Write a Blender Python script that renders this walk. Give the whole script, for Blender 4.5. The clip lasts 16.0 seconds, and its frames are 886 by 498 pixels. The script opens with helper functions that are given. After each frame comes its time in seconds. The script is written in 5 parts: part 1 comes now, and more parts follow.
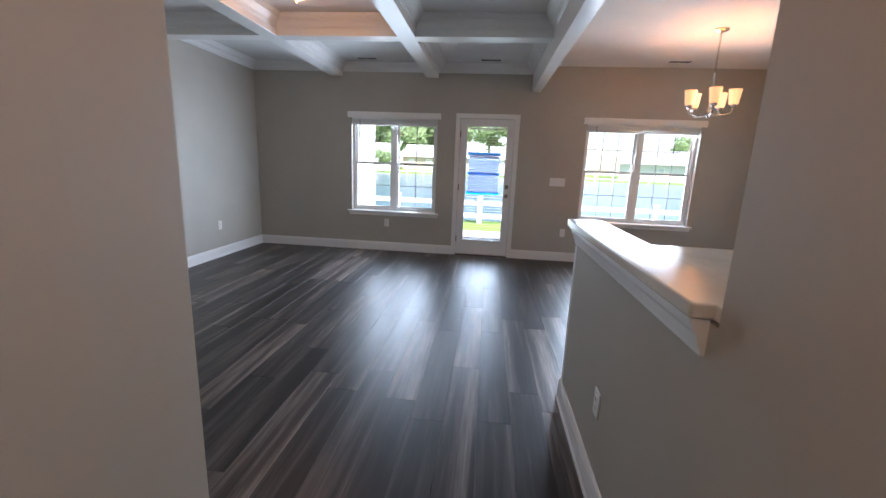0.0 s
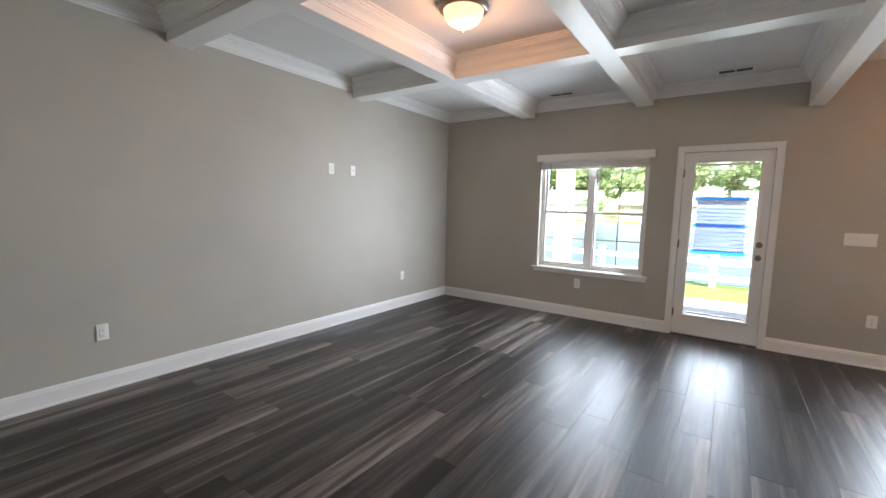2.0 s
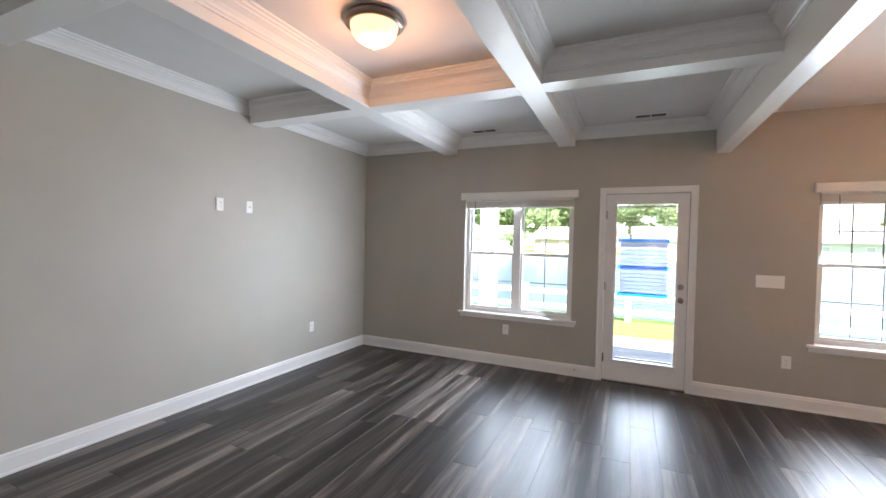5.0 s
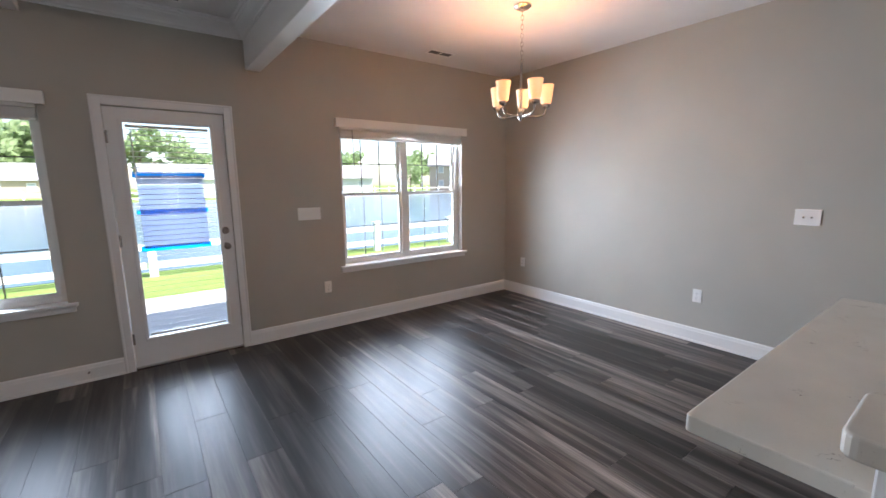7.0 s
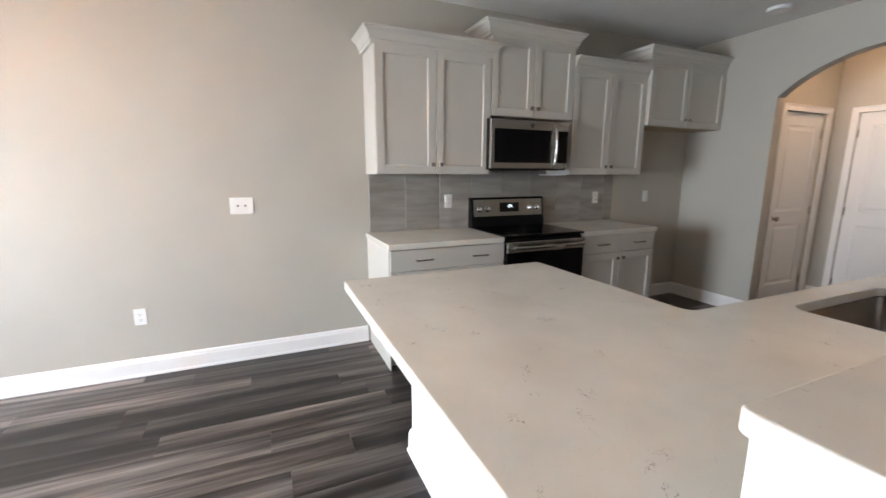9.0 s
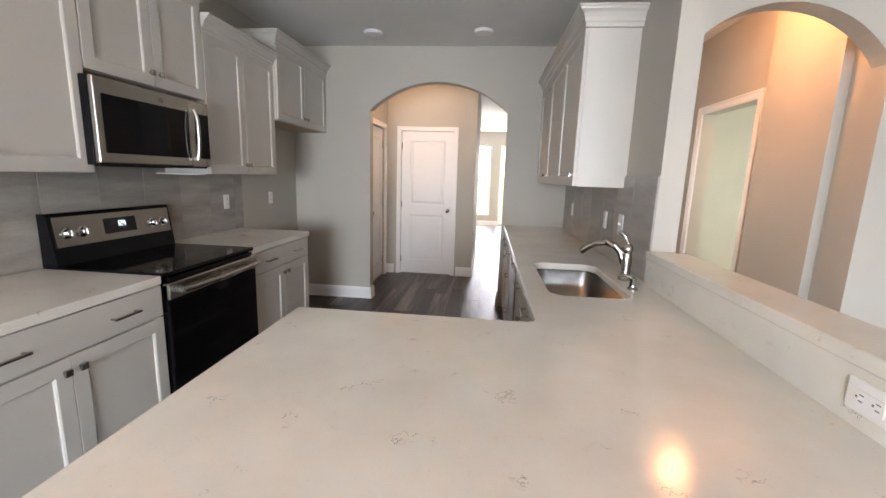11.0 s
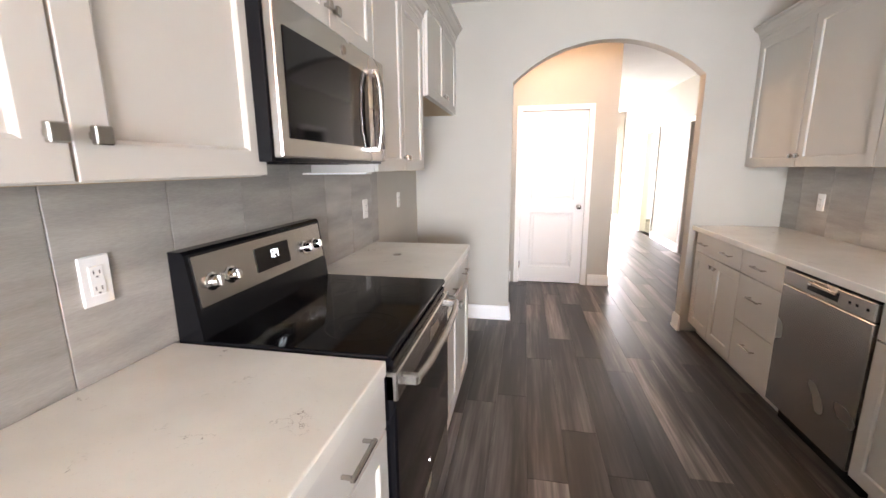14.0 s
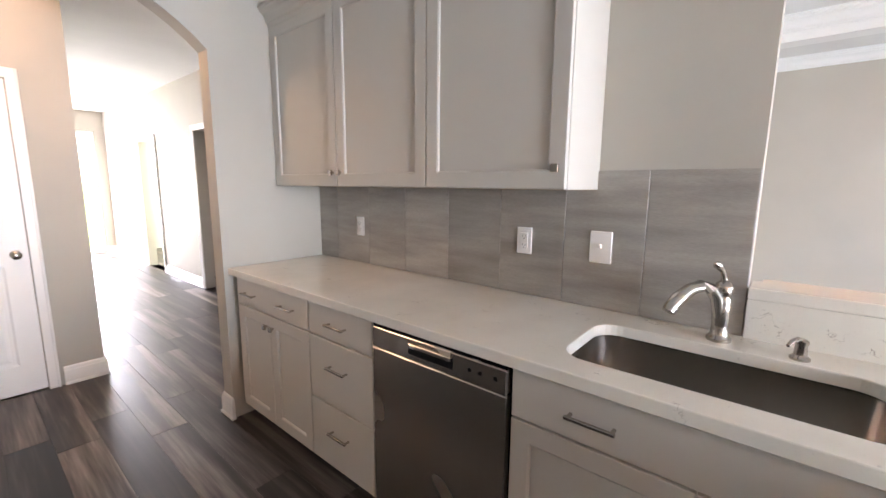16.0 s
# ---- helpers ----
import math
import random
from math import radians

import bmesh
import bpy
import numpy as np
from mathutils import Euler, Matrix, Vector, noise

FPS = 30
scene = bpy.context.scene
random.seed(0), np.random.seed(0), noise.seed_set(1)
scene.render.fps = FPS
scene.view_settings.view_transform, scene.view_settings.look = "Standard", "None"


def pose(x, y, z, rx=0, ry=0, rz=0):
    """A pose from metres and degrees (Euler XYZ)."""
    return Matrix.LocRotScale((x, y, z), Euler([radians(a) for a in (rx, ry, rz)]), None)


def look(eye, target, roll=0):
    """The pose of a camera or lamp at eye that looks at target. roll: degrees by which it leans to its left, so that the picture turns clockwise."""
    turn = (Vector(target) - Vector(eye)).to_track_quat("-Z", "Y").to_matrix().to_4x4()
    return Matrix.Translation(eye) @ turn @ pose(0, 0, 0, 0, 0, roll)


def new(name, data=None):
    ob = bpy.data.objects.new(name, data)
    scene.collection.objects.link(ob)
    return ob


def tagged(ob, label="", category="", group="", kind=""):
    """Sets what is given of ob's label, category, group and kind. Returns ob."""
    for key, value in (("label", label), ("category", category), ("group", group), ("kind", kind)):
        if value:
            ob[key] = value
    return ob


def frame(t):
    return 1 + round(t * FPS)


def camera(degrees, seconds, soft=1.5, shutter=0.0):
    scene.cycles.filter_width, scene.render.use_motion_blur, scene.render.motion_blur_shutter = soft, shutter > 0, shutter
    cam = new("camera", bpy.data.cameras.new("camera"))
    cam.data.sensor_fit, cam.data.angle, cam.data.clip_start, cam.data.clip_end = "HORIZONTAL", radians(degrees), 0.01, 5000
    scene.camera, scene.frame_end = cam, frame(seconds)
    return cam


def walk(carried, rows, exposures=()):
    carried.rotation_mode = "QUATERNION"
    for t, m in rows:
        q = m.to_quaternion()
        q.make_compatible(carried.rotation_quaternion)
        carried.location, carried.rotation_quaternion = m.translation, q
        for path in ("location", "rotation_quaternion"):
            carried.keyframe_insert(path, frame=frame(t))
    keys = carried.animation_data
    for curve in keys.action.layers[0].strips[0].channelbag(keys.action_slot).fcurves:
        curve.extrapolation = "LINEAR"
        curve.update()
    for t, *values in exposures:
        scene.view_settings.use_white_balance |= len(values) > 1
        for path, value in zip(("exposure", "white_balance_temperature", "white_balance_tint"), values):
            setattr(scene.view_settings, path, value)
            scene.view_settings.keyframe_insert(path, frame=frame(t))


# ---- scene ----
cam = camera(94.6, 16.0, shutter=0.12)
PATH = [
    (0, (0.203, 0.594, 1.356), (0.002, 2.541, 0.946), 2.3),
    (0.5, (0.209, 0.863, 1.351), (-0.263, 2.778, 1.018), 1.8),
    (1, (0.225, 1.132, 1.371), (-0.559, 2.946, 1.065), 1.7),
    (1.5, (0.217, 1.328, 1.354), (-0.75, 3.046, 1.013), 2.0),
    (2, (0.204, 1.528, 1.365), (-0.932, 3.16, 1.156), 1.4),
    (2.5, (0.198, 1.702, 1.442), (-1.019, 3.28, 1.616), 1.9),
    (3, (0.193, 1.811, 1.505), (-0.962, 3.38, 1.954), 3.6),
    (5.5, (-0.089, 2.145, 1.448), (-0.646, 4.058, 1.277), 1.6),
    (6, (-0.148, 2.407, 1.451), (-0.191, 4.394, 1.221), 0.1),
    (6.5, (-0.076, 2.629, 1.443), (0.552, 4.509, 1.175), -0.4),
    (7, (-0.095, 2.842, 1.425), (1.077, 4.432, 1.107), -0.6),
    (7.5, (0.001, 3.01, 1.375), (1.483, 4.304, 1.018), -1.7),
    (8, (0.179, 3.219, 1.354), (1.96, 4.046, 0.975), -1.8),
    (8.5, (0.331, 3.389, 1.363), (2.292, 3.466, 0.973), -1.0),
    (9, (0.54, 3.497, 1.386), (2.344, 2.713, 1.021), 0.2),
    (9.5, (0.825, 3.494, 1.412), (2.166, 2.05, 1.069), 1.4),
    (10, (1.078, 3.581, 1.41), (1.954, 1.819, 1.049), 1.9),
    (12.5, (2.484, 3.371, 1.425), (2.33, 1.408, 1.076), 0.8),
    (13, (2.692, 3.177, 1.41), (2.612, 1.21, 1.052), 0.3),
    (13.5, (2.827, 3.018, 1.422), (2.958, 1.061, 1.029), -0.8),
    (14, (2.803, 2.782, 1.398), (3.188, 0.859, 1.004), -0.5),
    (14.5, (2.685, 2.455, 1.371), (2.679, 0.505, 0.93), 1.4),
    (15, (2.625, 2.13, 1.385), (1.819, 0.342, 0.991), 1.3),
    (15.5, (2.55, 1.851, 1.382), (1.307, 0.315, 1.073), 1.0),
    (16, (2.422, 1.532, 1.389), (0.901, 0.27, 1.081), 0.5),
]
EXPOSURES = [
    (0.0, 1.75, 6200, 13), (0.5, 2.0, 6050, 14), (1.5, 2.1, 6550, 12), (2.5, 2.35, 7150, 12), (3.0, 2.55, 7000, 12), (5.5, 2.05, 6800, 15), (6.0, 1.83, 7000, 17),
    (7.0, 1.72, 6400, 14), (8.0, 1.95, 6050, 12), (8.5, 2.3, 6550, 12), (9.0, 2.66, 6950, 13), (10.0, 2.86, 7100, 14), (12.5, 3.1, 7150, 18), (13.5, 3.55, 7250, 19),
    (14.5, 3.9, 7300, 19), (15.5, 3.58, 7200, 19), (16.0, 3.6, 7000, 19),
]
walk(cam, [(t, look(eye, target, roll)) for t, eye, target, roll in PATH], EXPOSURES)
SKY, SUN, DAYLIGHT, BULBS = 0.12, 5.0, 0.26, 0.13

# ---- light ----
world = bpy.data.worlds.new("sky")
scene.world = world
world.use_nodes = True
_sky = world.node_tree.nodes.new("ShaderNodeTexSky")
_sky.sky_type, _sky.sun_disc = "NISHITA", False
_sky.sun_elevation, _sky.sun_rotation = radians(50), radians(135)
world.node_tree.links.new(_sky.outputs[0], world.node_tree.nodes["Background"].inputs[0])
world.node_tree.nodes["Background"].inputs[1].default_value = SKY


def lamp(name, kind, energy, colour, m, **more):
    data = bpy.data.lights.new(name, kind)
    data.energy, data.color = energy, colour
    for k, v in more.items():
        if k == "size":
            data.size = v
        elif k == "size_y":
            data.shape, data.size_y = "RECTANGLE", v
        elif k == "radius":
            data.shadow_soft_size = v
        elif k == "angle":
            data.angle = radians(v)
        elif k == "spread":
            data.spread = radians(v)
    ob = new(name, data)
    ob.matrix_world = m
    return ob


lamp("sun", "SUN", SUN, (1, 0.95, 0.87), look((14, -14, 24), (0, 0, 0)), angle=0.5)
DAY = (0.67, 0.80, 0.96)
FRONT = (0.86, 0.87, 1.0)
# daylight through the openings, aimed into the rooms
lamp("window_light_living", "AREA", 88 * DAYLIGHT, DAY, look((-1.2, 6.87, 1.28), (-2.5, 5, 0.95)), size=1.28, size_y=1.3, spread=138)
lamp("window_light_dining", "AREA", 122 * DAYLIGHT, DAY, look((2.28, 6.87, 1.28), (2.4, 5, 0.8)), size=1.48, size_y=1.3, spread=131)
lamp("window_light_door", "AREA", 28 * DAYLIGHT, DAY, look((0.14, 6.9, 1.05), (0.14, 5, 0.3)), size=0.52, size_y=1.6, spread=130)
lamp("window_light_foyer", "AREA", 105 * DAYLIGHT, FRONT, look((2.4, -8.72, 1.35), (2.2, -5, 1.2)), size=2.6, size_y=2.2)
lamp("window_light_front_door", "AREA", 45 * DAYLIGHT, FRONT, look((0.9, -8.72, 1.2), (0.9, -5, 1.1)), size=0.7, size_y=1.9)
lamp("window_light_bedroom", "AREA", 48 * DAYLIGHT, (0.9, 1, 0.92), look((-2.9, -0.2, 1.4), (0, -0.2, 1.2)), size=1.2, size_y=1.3)
lamp("window_light_study", "AREA", 130 * DAYLIGHT, (0.9, 1, 0.92), look((-2.3, -6.2, 1.4), (0, -6.2, 1.2)), size=1.2, size_y=1.3)
WARM = (1.0, 0.46, 0.22)
lamp("hall_bulb", "POINT", 29 * BULBS, WARM, pose(0.2, 0.72, 2.5), radius=0.1)
lamp("cross_hall_bulb", "POINT", 22 * BULBS, (1.0, 0.66, 0.44), pose(2.45, -1.25, 2.575), radius=0.1)
lamp("living_bulb", "POINT", 19 * BULBS, WARM, pose(-1.375, 3.97, 2.53), radius=0.09)

# ---- materials ----
def mat(name, colour, rough=0.5, metal=0.0, spec=0.5, coat=0.0):
    m = bpy.data.materials.new(name)
    m.use_nodes = True
    b = m.node_tree.nodes["Principled BSDF"]
    b.inputs["Base Color"].default_value = (*colour, 1)
    b.inputs["Roughness"].default_value = rough
    b.inputs["Metallic"].default_value = metal
    b.inputs["Specular IOR Level"].default_value = spec
    b.inputs["Coat Weight"].default_value = coat
    return m


def node(m, kind, **sockets):
    n = m.node_tree.nodes.new(kind)
    for k, v in sockets.items():
        n.inputs[k].default_value = v
    return n


def join(m, a, b):
    m.node_tree.links.new(a, b)


def bsdf(m):
    return m.node_tree.nodes["Principled BSDF"]


def coords(m, scale=(1, 1, 1), world_space=True):
    mp = node(m, "ShaderNodeMapping")
    mp.inputs["Scale"].default_value = scale
    if world_space:
        join(m, node(m, "ShaderNodeNewGeometry").outputs["Position"], mp.inputs["Vector"])
    else:
        join(m, node(m, "ShaderNodeTexCoord").outputs["Object"], mp.inputs["Vector"])
    return mp.outputs[0]


def noise_tex(m, vec, scale, detail=4, rough=0.55):
    n = node(m, "ShaderNodeTexNoise", Scale=scale, Detail=detail, Roughness=rough)
    join(m, vec, n.inputs["Vector"])
    return n.outputs["Fac"]


def ramp(m, fac, stops):
    r = node(m, "ShaderNodeValToRGB")
    e = r.color_ramp.elements
    e[0].position, e[0].color = stops[0][0], (*stops[0][1], 1)
    e[1].position, e[1].color = stops[-1][0], (*stops[-1][1], 1)
    for p, c in stops[1:-1]:
        x = e.new(p)
        x.color = (*c, 1)
    join(m, fac, r.inputs[0])
    return r.outputs[0]


def mixed(m, fac, a, b, mode="MIX"):
    n = m.node_tree.nodes.new("ShaderNodeMix")
    n.data_type, n.blend_type = "RGBA", mode
    for sock, v in ((n.inputs[0], fac), (n.inputs[6], a), (n.inputs[7], b)):
        if isinstance(v, (int, float)):
            sock.default_value = v
        elif isinstance(v, tuple):
            sock.default_value = (*v, 1)
        else:
            join(m, v, sock)
    return n.outputs[2]


def bump(m, fac, strength, distance=0.002):
    n = node(m, "ShaderNodeBump", Strength=strength, Distance=distance)
    join(m, fac, n.inputs["Height"])
    join(m, n.outputs[0], bsdf(m).inputs["Normal"])


def paint(name, colour, rough, grain=260, strength=0.12, vary=0.05):
    m = mat(name, colour, rough)
    v = coords(m)
    low = noise_tex(m, v, 1.3, 3)
    dark = tuple(c * (1 - vary) for c in colour)
    light = tuple(min(1, c * (1 + vary)) for c in colour)
    join(m, ramp(m, low, [(0.3, dark), (0.7, light)]), bsdf(m).inputs["Base Color"])
    bump(m, noise_tex(m, v, grain, 3), strength, 0.0012)
    return m


WALL = paint("greige_wall_paint", (0.445, 0.42, 0.365), 0.62)
CEIL = paint("white_ceiling_paint", (0.74, 0.73, 0.71), 0.85, 180, 0.2)
TRIM = paint("white_trim_paint", (0.80, 0.79, 0.77), 0.35, 90, 0.04, 0.02)
DOORPAINT = paint("white_door_paint", (0.79, 0.785, 0.77), 0.4, 120, 0.06, 0.02)
CABINET = paint("pale_grey_cabinet_paint", (0.54, 0.515, 0.465), 0.38, 140, 0.04, 0.02)
CABIN = mat("maple_cabinet_underside", (0.45, 0.33, 0.2), 0.55)
VINYL = mat("white_window_vinyl", (0.82, 0.82, 0.8), 0.4)
PLATE = mat("white_plastic_plate", (0.82, 0.81, 0.78), 0.35)
SLOT = mat("dark_slot", (0.16, 0.155, 0.15), 0.6)
BLIND = mat("white_blind_slats", (0.8, 0.79, 0.75), 0.5)
# Near-black: louvre shade put into the vent slats' colour; window bars share it.
GRILLE = mat("shade_dark_grille", (0.13, 0.13, 0.13), 0.5)


def metal(name, colour, rough, stretch=(1, 1, 1), amount=0.12):
    m = mat(name, colour, rough, 1.0)
    f = noise_tex(m, coords(m, stretch), 2.5, 2)
    r = node(m, "ShaderNodeMapRange")
    r.inputs["To Min"].default_value, r.inputs["To Max"].default_value = rough - amount / 2, rough + amount / 2
    join(m, f, r.inputs[0])
    join(m, r.outputs[0], bsdf(m).inputs["Roughness"])
    return m


STEEL = metal("brushed_stainless_steel", (0.46, 0.44, 0.41), 0.27, (1, 1, 1), 0.03)
STEELZ = metal("brushed_stainless_sink", (0.36, 0.345, 0.325), 0.24, (3, 1, 3), 0.04)
NICKEL = metal("satin_nickel", (0.44, 0.415, 0.385), 0.24)
CHROME = metal("polished_chrome", (0.75, 0.75, 0.75), 0.1, amount=0.05)
BRONZE = metal("dark_nickel", (0.25, 0.21, 0.18), 0.35)
BLACK = mat("black_enamel", (0.005, 0.005, 0.006), 0.2, 0, 0.22)
BLACKGLASS = mat("black_ceramic_glass", (0.003, 0.003, 0.004), 0.06, 0, 0.2)
RING = mat("grey_burner_print", (0.03, 0.03, 0.032), 0.15)
SCREEN = mat("black_display", (0.003, 0.003, 0.004), 0.12)
DIGITS = mat("white_display_digits", (0.6, 0.75, 0.85), 0.5)
bsdf(DIGITS).inputs["Emission Color"].default_value = (0.75, 0.9, 1, 1)
bsdf(DIGITS).inputs["Emission Strength"].default_value = 0.35


def wood_floor():
    m = mat("dark_grey_brown_vinyl_plank", (0.06, 0.05, 0.045), 0.34, 0, 0.42)
    rnd = node(m, "ShaderNodeObjectInfo").outputs["Random"]
    isl = node(m, "ShaderNodeNewGeometry").outputs["Random Per Island"]
    both = node(m, "ShaderNodeMath")
    both.operation = "ADD"
    join(m, rnd, both.inputs[0])
    join(m, isl, both.inputs[1])
    frac = node(m, "ShaderNodeMath")
    frac.operation = "FRACT"
    join(m, both.outputs[0], frac.inputs[0])
    off = node(m, "ShaderNodeVectorMath")
    off.operation = "SCALE"
    off.inputs[0].default_value = (37.0, 91.0, 13.0)
    join(m, frac.outputs[0], off.inputs["Scale"])
    add = node(m, "ShaderNodeVectorMath")
    join(m, node(m, "ShaderNodeNewGeometry").outputs["Position"], add.inputs[0])
    join(m, off.outputs[0], add.inputs[1])

    def streak(sx, sy, scale, detail):
        mp = node(m, "ShaderNodeMapping")
        mp.inputs["Scale"].default_value = (sx, sy, 1)
        join(m, add.outputs[0], mp.inputs["Vector"])
        return noise_tex(m, mp.outputs[0], scale, detail, 0.6)

    broad = streak(10, 0.5, 1.0, 4)
    fine = streak(42, 1.8, 1.6, 6)
    base = ramp(m, broad, [(0.34, (0.011, 0.0088, 0.0078)), (0.46, (0.031, 0.025, 0.022)), (0.53, (0.076, 0.064, 0.058)), (0.61, (0.138, 0.119, 0.108)), (0.76, (0.215, 0.19, 0.172))])
    tone = ramp(m, frac.outputs[0], [(0.0, (0.42, 0.42, 0.42)), (0.55, (0.85, 0.85, 0.85)), (0.8, (1.4, 1.38, 1.35)), (1.0, (2.0, 1.95, 1.9))])
    c = mixed(m, 1.0, base, tone, "MULTIPLY")
    g = ramp(m, fine, [(0.3, (0.6, 0.6, 0.6)), (0.7, (1.25, 1.25, 1.25))])
    c = mixed(m, 1.0, c, g, "MULTIPLY")
    join(m, c, bsdf(m).inputs["Base Color"])
    r = node(m, "ShaderNodeMapRange")
    r.inputs["To Min"].default_value, r.inputs["To Max"].default_value = 0.27, 0.50
    join(m, broad, r.inputs[0])
    join(m, r.outputs[0], bsdf(m).inputs["Roughness"])
    bump(m, fine, 0.2, 0.001)
    return m


FLOOR = wood_floor()
SUB = mat("black_joint", (0.01, 0.009, 0.008), 0.9)


def quartz_mat():
    m = mat("cream_quartz", (0.66, 0.61, 0.54), 0.16, 0, 0.5)
    v = coords(m)
    cloud = noise_tex(m, v, 3.2, 5)
    base = ramp(m, cloud, [(0.3, (0.665, 0.64, 0.57)), (0.7, (0.77, 0.748, 0.675))])
    # short grey-brown flecks: thin band of one noise, kept only in patches
    a = noise_tex(m, v, 34, 3)
    band = ramp(m, a, [(0.485, (0, 0, 0)), (0.5, (1, 1, 1)), (0.515, (0, 0, 0))])
    patch = ramp(m, noise_tex(m, v, 11, 2), [(0.62, (0, 0, 0)), (0.70, (1, 1, 1))])
    fleck = mixed(m, 1.0, band, patch, "MULTIPLY")
    base = mixed(m, fleck, base, (0.24, 0.21, 0.17))
    tiny = ramp(m, noise_tex(m, v, 160, 2), [(0.66, (0, 0, 0)), (0.74, (1, 1, 1))])
    half = mixed(m, 0.25, (0, 0, 0), tiny)
    join(m, mixed(m, half, base, (0.42, 0.37, 0.3)), bsdf(m).inputs["Base Color"])
    return m


QUARTZ = quartz_mat()


def tile_mat():
    m = mat("grey_linen_tile", (0.26, 0.245, 0.225), 0.3, 0, 0.5)
    rnd = node(m, "ShaderNodeObjectInfo").outputs["Random"]
    off = node(m, "ShaderNodeVectorMath")
    off.operation = "SCALE"
    off.inputs[0].default_value = (17.0, 29.0, 41.0)
    join(m, rnd, off.inputs["Scale"])
    add = node(m, "ShaderNodeVectorMath")
    join(m, coords(m, (1.0, 1.0, 7.0)), add.inputs[0])
    join(m, off.outputs[0], add.inputs[1])
    f = noise_tex(m, add.outputs[0], 2.0, 4)
    tone = ramp(m, f, [(0.3, (0.235, 0.218, 0.195)), (0.7, (0.385, 0.358, 0.322))])
    fine = ramp(m, noise_tex(m, coords(m, (6, 6, 60)), 9, 3), [(0.3, (0.9, 0.9, 0.9)), (0.7, (1.08, 1.08, 1.08))])
    c = mixed(m, 1.0, tone, fine, "MULTIPLY")
    c = mixed(m, 1.0, c, ramp(m, rnd, [(0, (0.88, 0.88, 0.88)), (1, (1.12, 1.12, 1.12))]), "MULTIPLY")
    join(m, c, bsdf(m).inputs["Base Color"])
    bump(m, f, 0.08, 0.001)
    return m


TILE = tile_mat()
GROUT = mat("grey_grout", (0.3, 0.29, 0.27), 0.9)
GLASS = bpy.data.materials.new("clear_glass")
GLASS.use_nodes = True
_g = GLASS.node_tree
_g.nodes.remove(_g.nodes["Principled BSDF"])
_tr, _gl, _mx = _g.nodes.new("ShaderNodeBsdfTransparent"), _g.nodes.new("ShaderNodeBsdfGlossy"), _g.nodes.new("ShaderNodeMixShader")
_gl.inputs["Roughness"].default_value = 0.02
_fr = _g.nodes.new("ShaderNodeFresnel")
_fr.inputs["IOR"].default_value = 1.22
_g.links.new(_fr.outputs[0], _mx.inputs[0])
_g.links.new(_tr.outputs[0], _mx.inputs[1])
_g.links.new(_gl.outputs[0], _mx.inputs[2])
_g.links.new(_mx.outputs[0], _g.nodes["Material Output"].inputs[0])


def glow(name, colour, strength):
    m = mat(name, (0.9, 0.85, 0.75), 0.4)
    bsdf(m).inputs["Emission Color"].default_value = (*colour, 1)
    bsdf(m).inputs["Emission Strength"].default_value = strength
    return m


SHADE = glow("frosted_glass_shade", (1.0, 0.43, 0.11), 0.29)
BOWL = glow("frosted_glass_bowl", (1.0, 0.66, 0.32), 0.34)
def thin(name, colour, through_share):
    """Thin sheet that lets part of the light through."""
    m = mat(name, colour, 0.7)
    t = m.node_tree
    tl, mx = t.nodes.new("ShaderNodeBsdfTranslucent"), t.nodes.new("ShaderNodeMixShader")
    tl.inputs["Color"].default_value = (*colour, 1)
    mx.inputs[0].default_value = through_share
    t.links.new(bsdf(m).outputs[0], mx.inputs[1])
    t.links.new(tl.outputs[0], mx.inputs[2])
    t.links.new(mx.outputs[0], t.nodes["Material Output"].inputs[0])
    return m


TAPE = thin("blue_painters_tape", (0.02, 0.46, 0.85), 0.85)
PAPER = thin("grey_blue_paper", (0.44, 0.48, 0.58), 0.6)


def ground_mat(name, a, b, scale):
    m = mat(name, a, 0.9)
    v = coords(m)
    c = mixed(m, 0.5, ramp(m, noise_tex(m, v, scale, 5), [(0.3, a), (0.7, b)]), ramp(m, noise_tex(m, v, scale * 0.05, 3), [(0.3, a), (0.7, b)]))
    join(m, c, bsdf(m).inputs["Base Color"])
    return m


GRASS = ground_mat("lawn_grass", (0.12, 0.20, 0.035), (0.18, 0.27, 0.055), 22)
CONCRETE = ground_mat("pale_concrete", (0.42, 0.41, 0.39), (0.52, 0.51, 0.48), 30)
ROAD = ground_mat("grey_asphalt", (0.07, 0.072, 0.078), (0.10, 0.10, 0.105), 40)
SIDING = ground_mat("pale_siding", (0.50, 0.51, 0.53), (0.58, 0.58, 0.59), 8)
WATER = mat("pale_pond_water", (0.05, 0.095, 0.14), 0.2, 0, 0.6)
DIMGLASS = mat("far_window_glass", (0.42, 0.45, 0.49), 0.25)
BRICKRED = ground_mat("tan_siding", (0.40, 0.33, 0.27), (0.46, 0.39, 0.32), 8)
ROOF = ground_mat("grey_shingle", (0.29, 0.29, 0.32), (0.36, 0.36, 0.39), 9)
LEAF = thin("tree_leaves", (0.34, 0.44, 0.24), 0.55)
BARK = ground_mat("tree_bark", (0.12, 0.09, 0.06), (0.2, 0.15, 0.1), 12)
FENCE = mat("white_fence_vinyl", (0.8, 0.8, 0.8), 0.5)

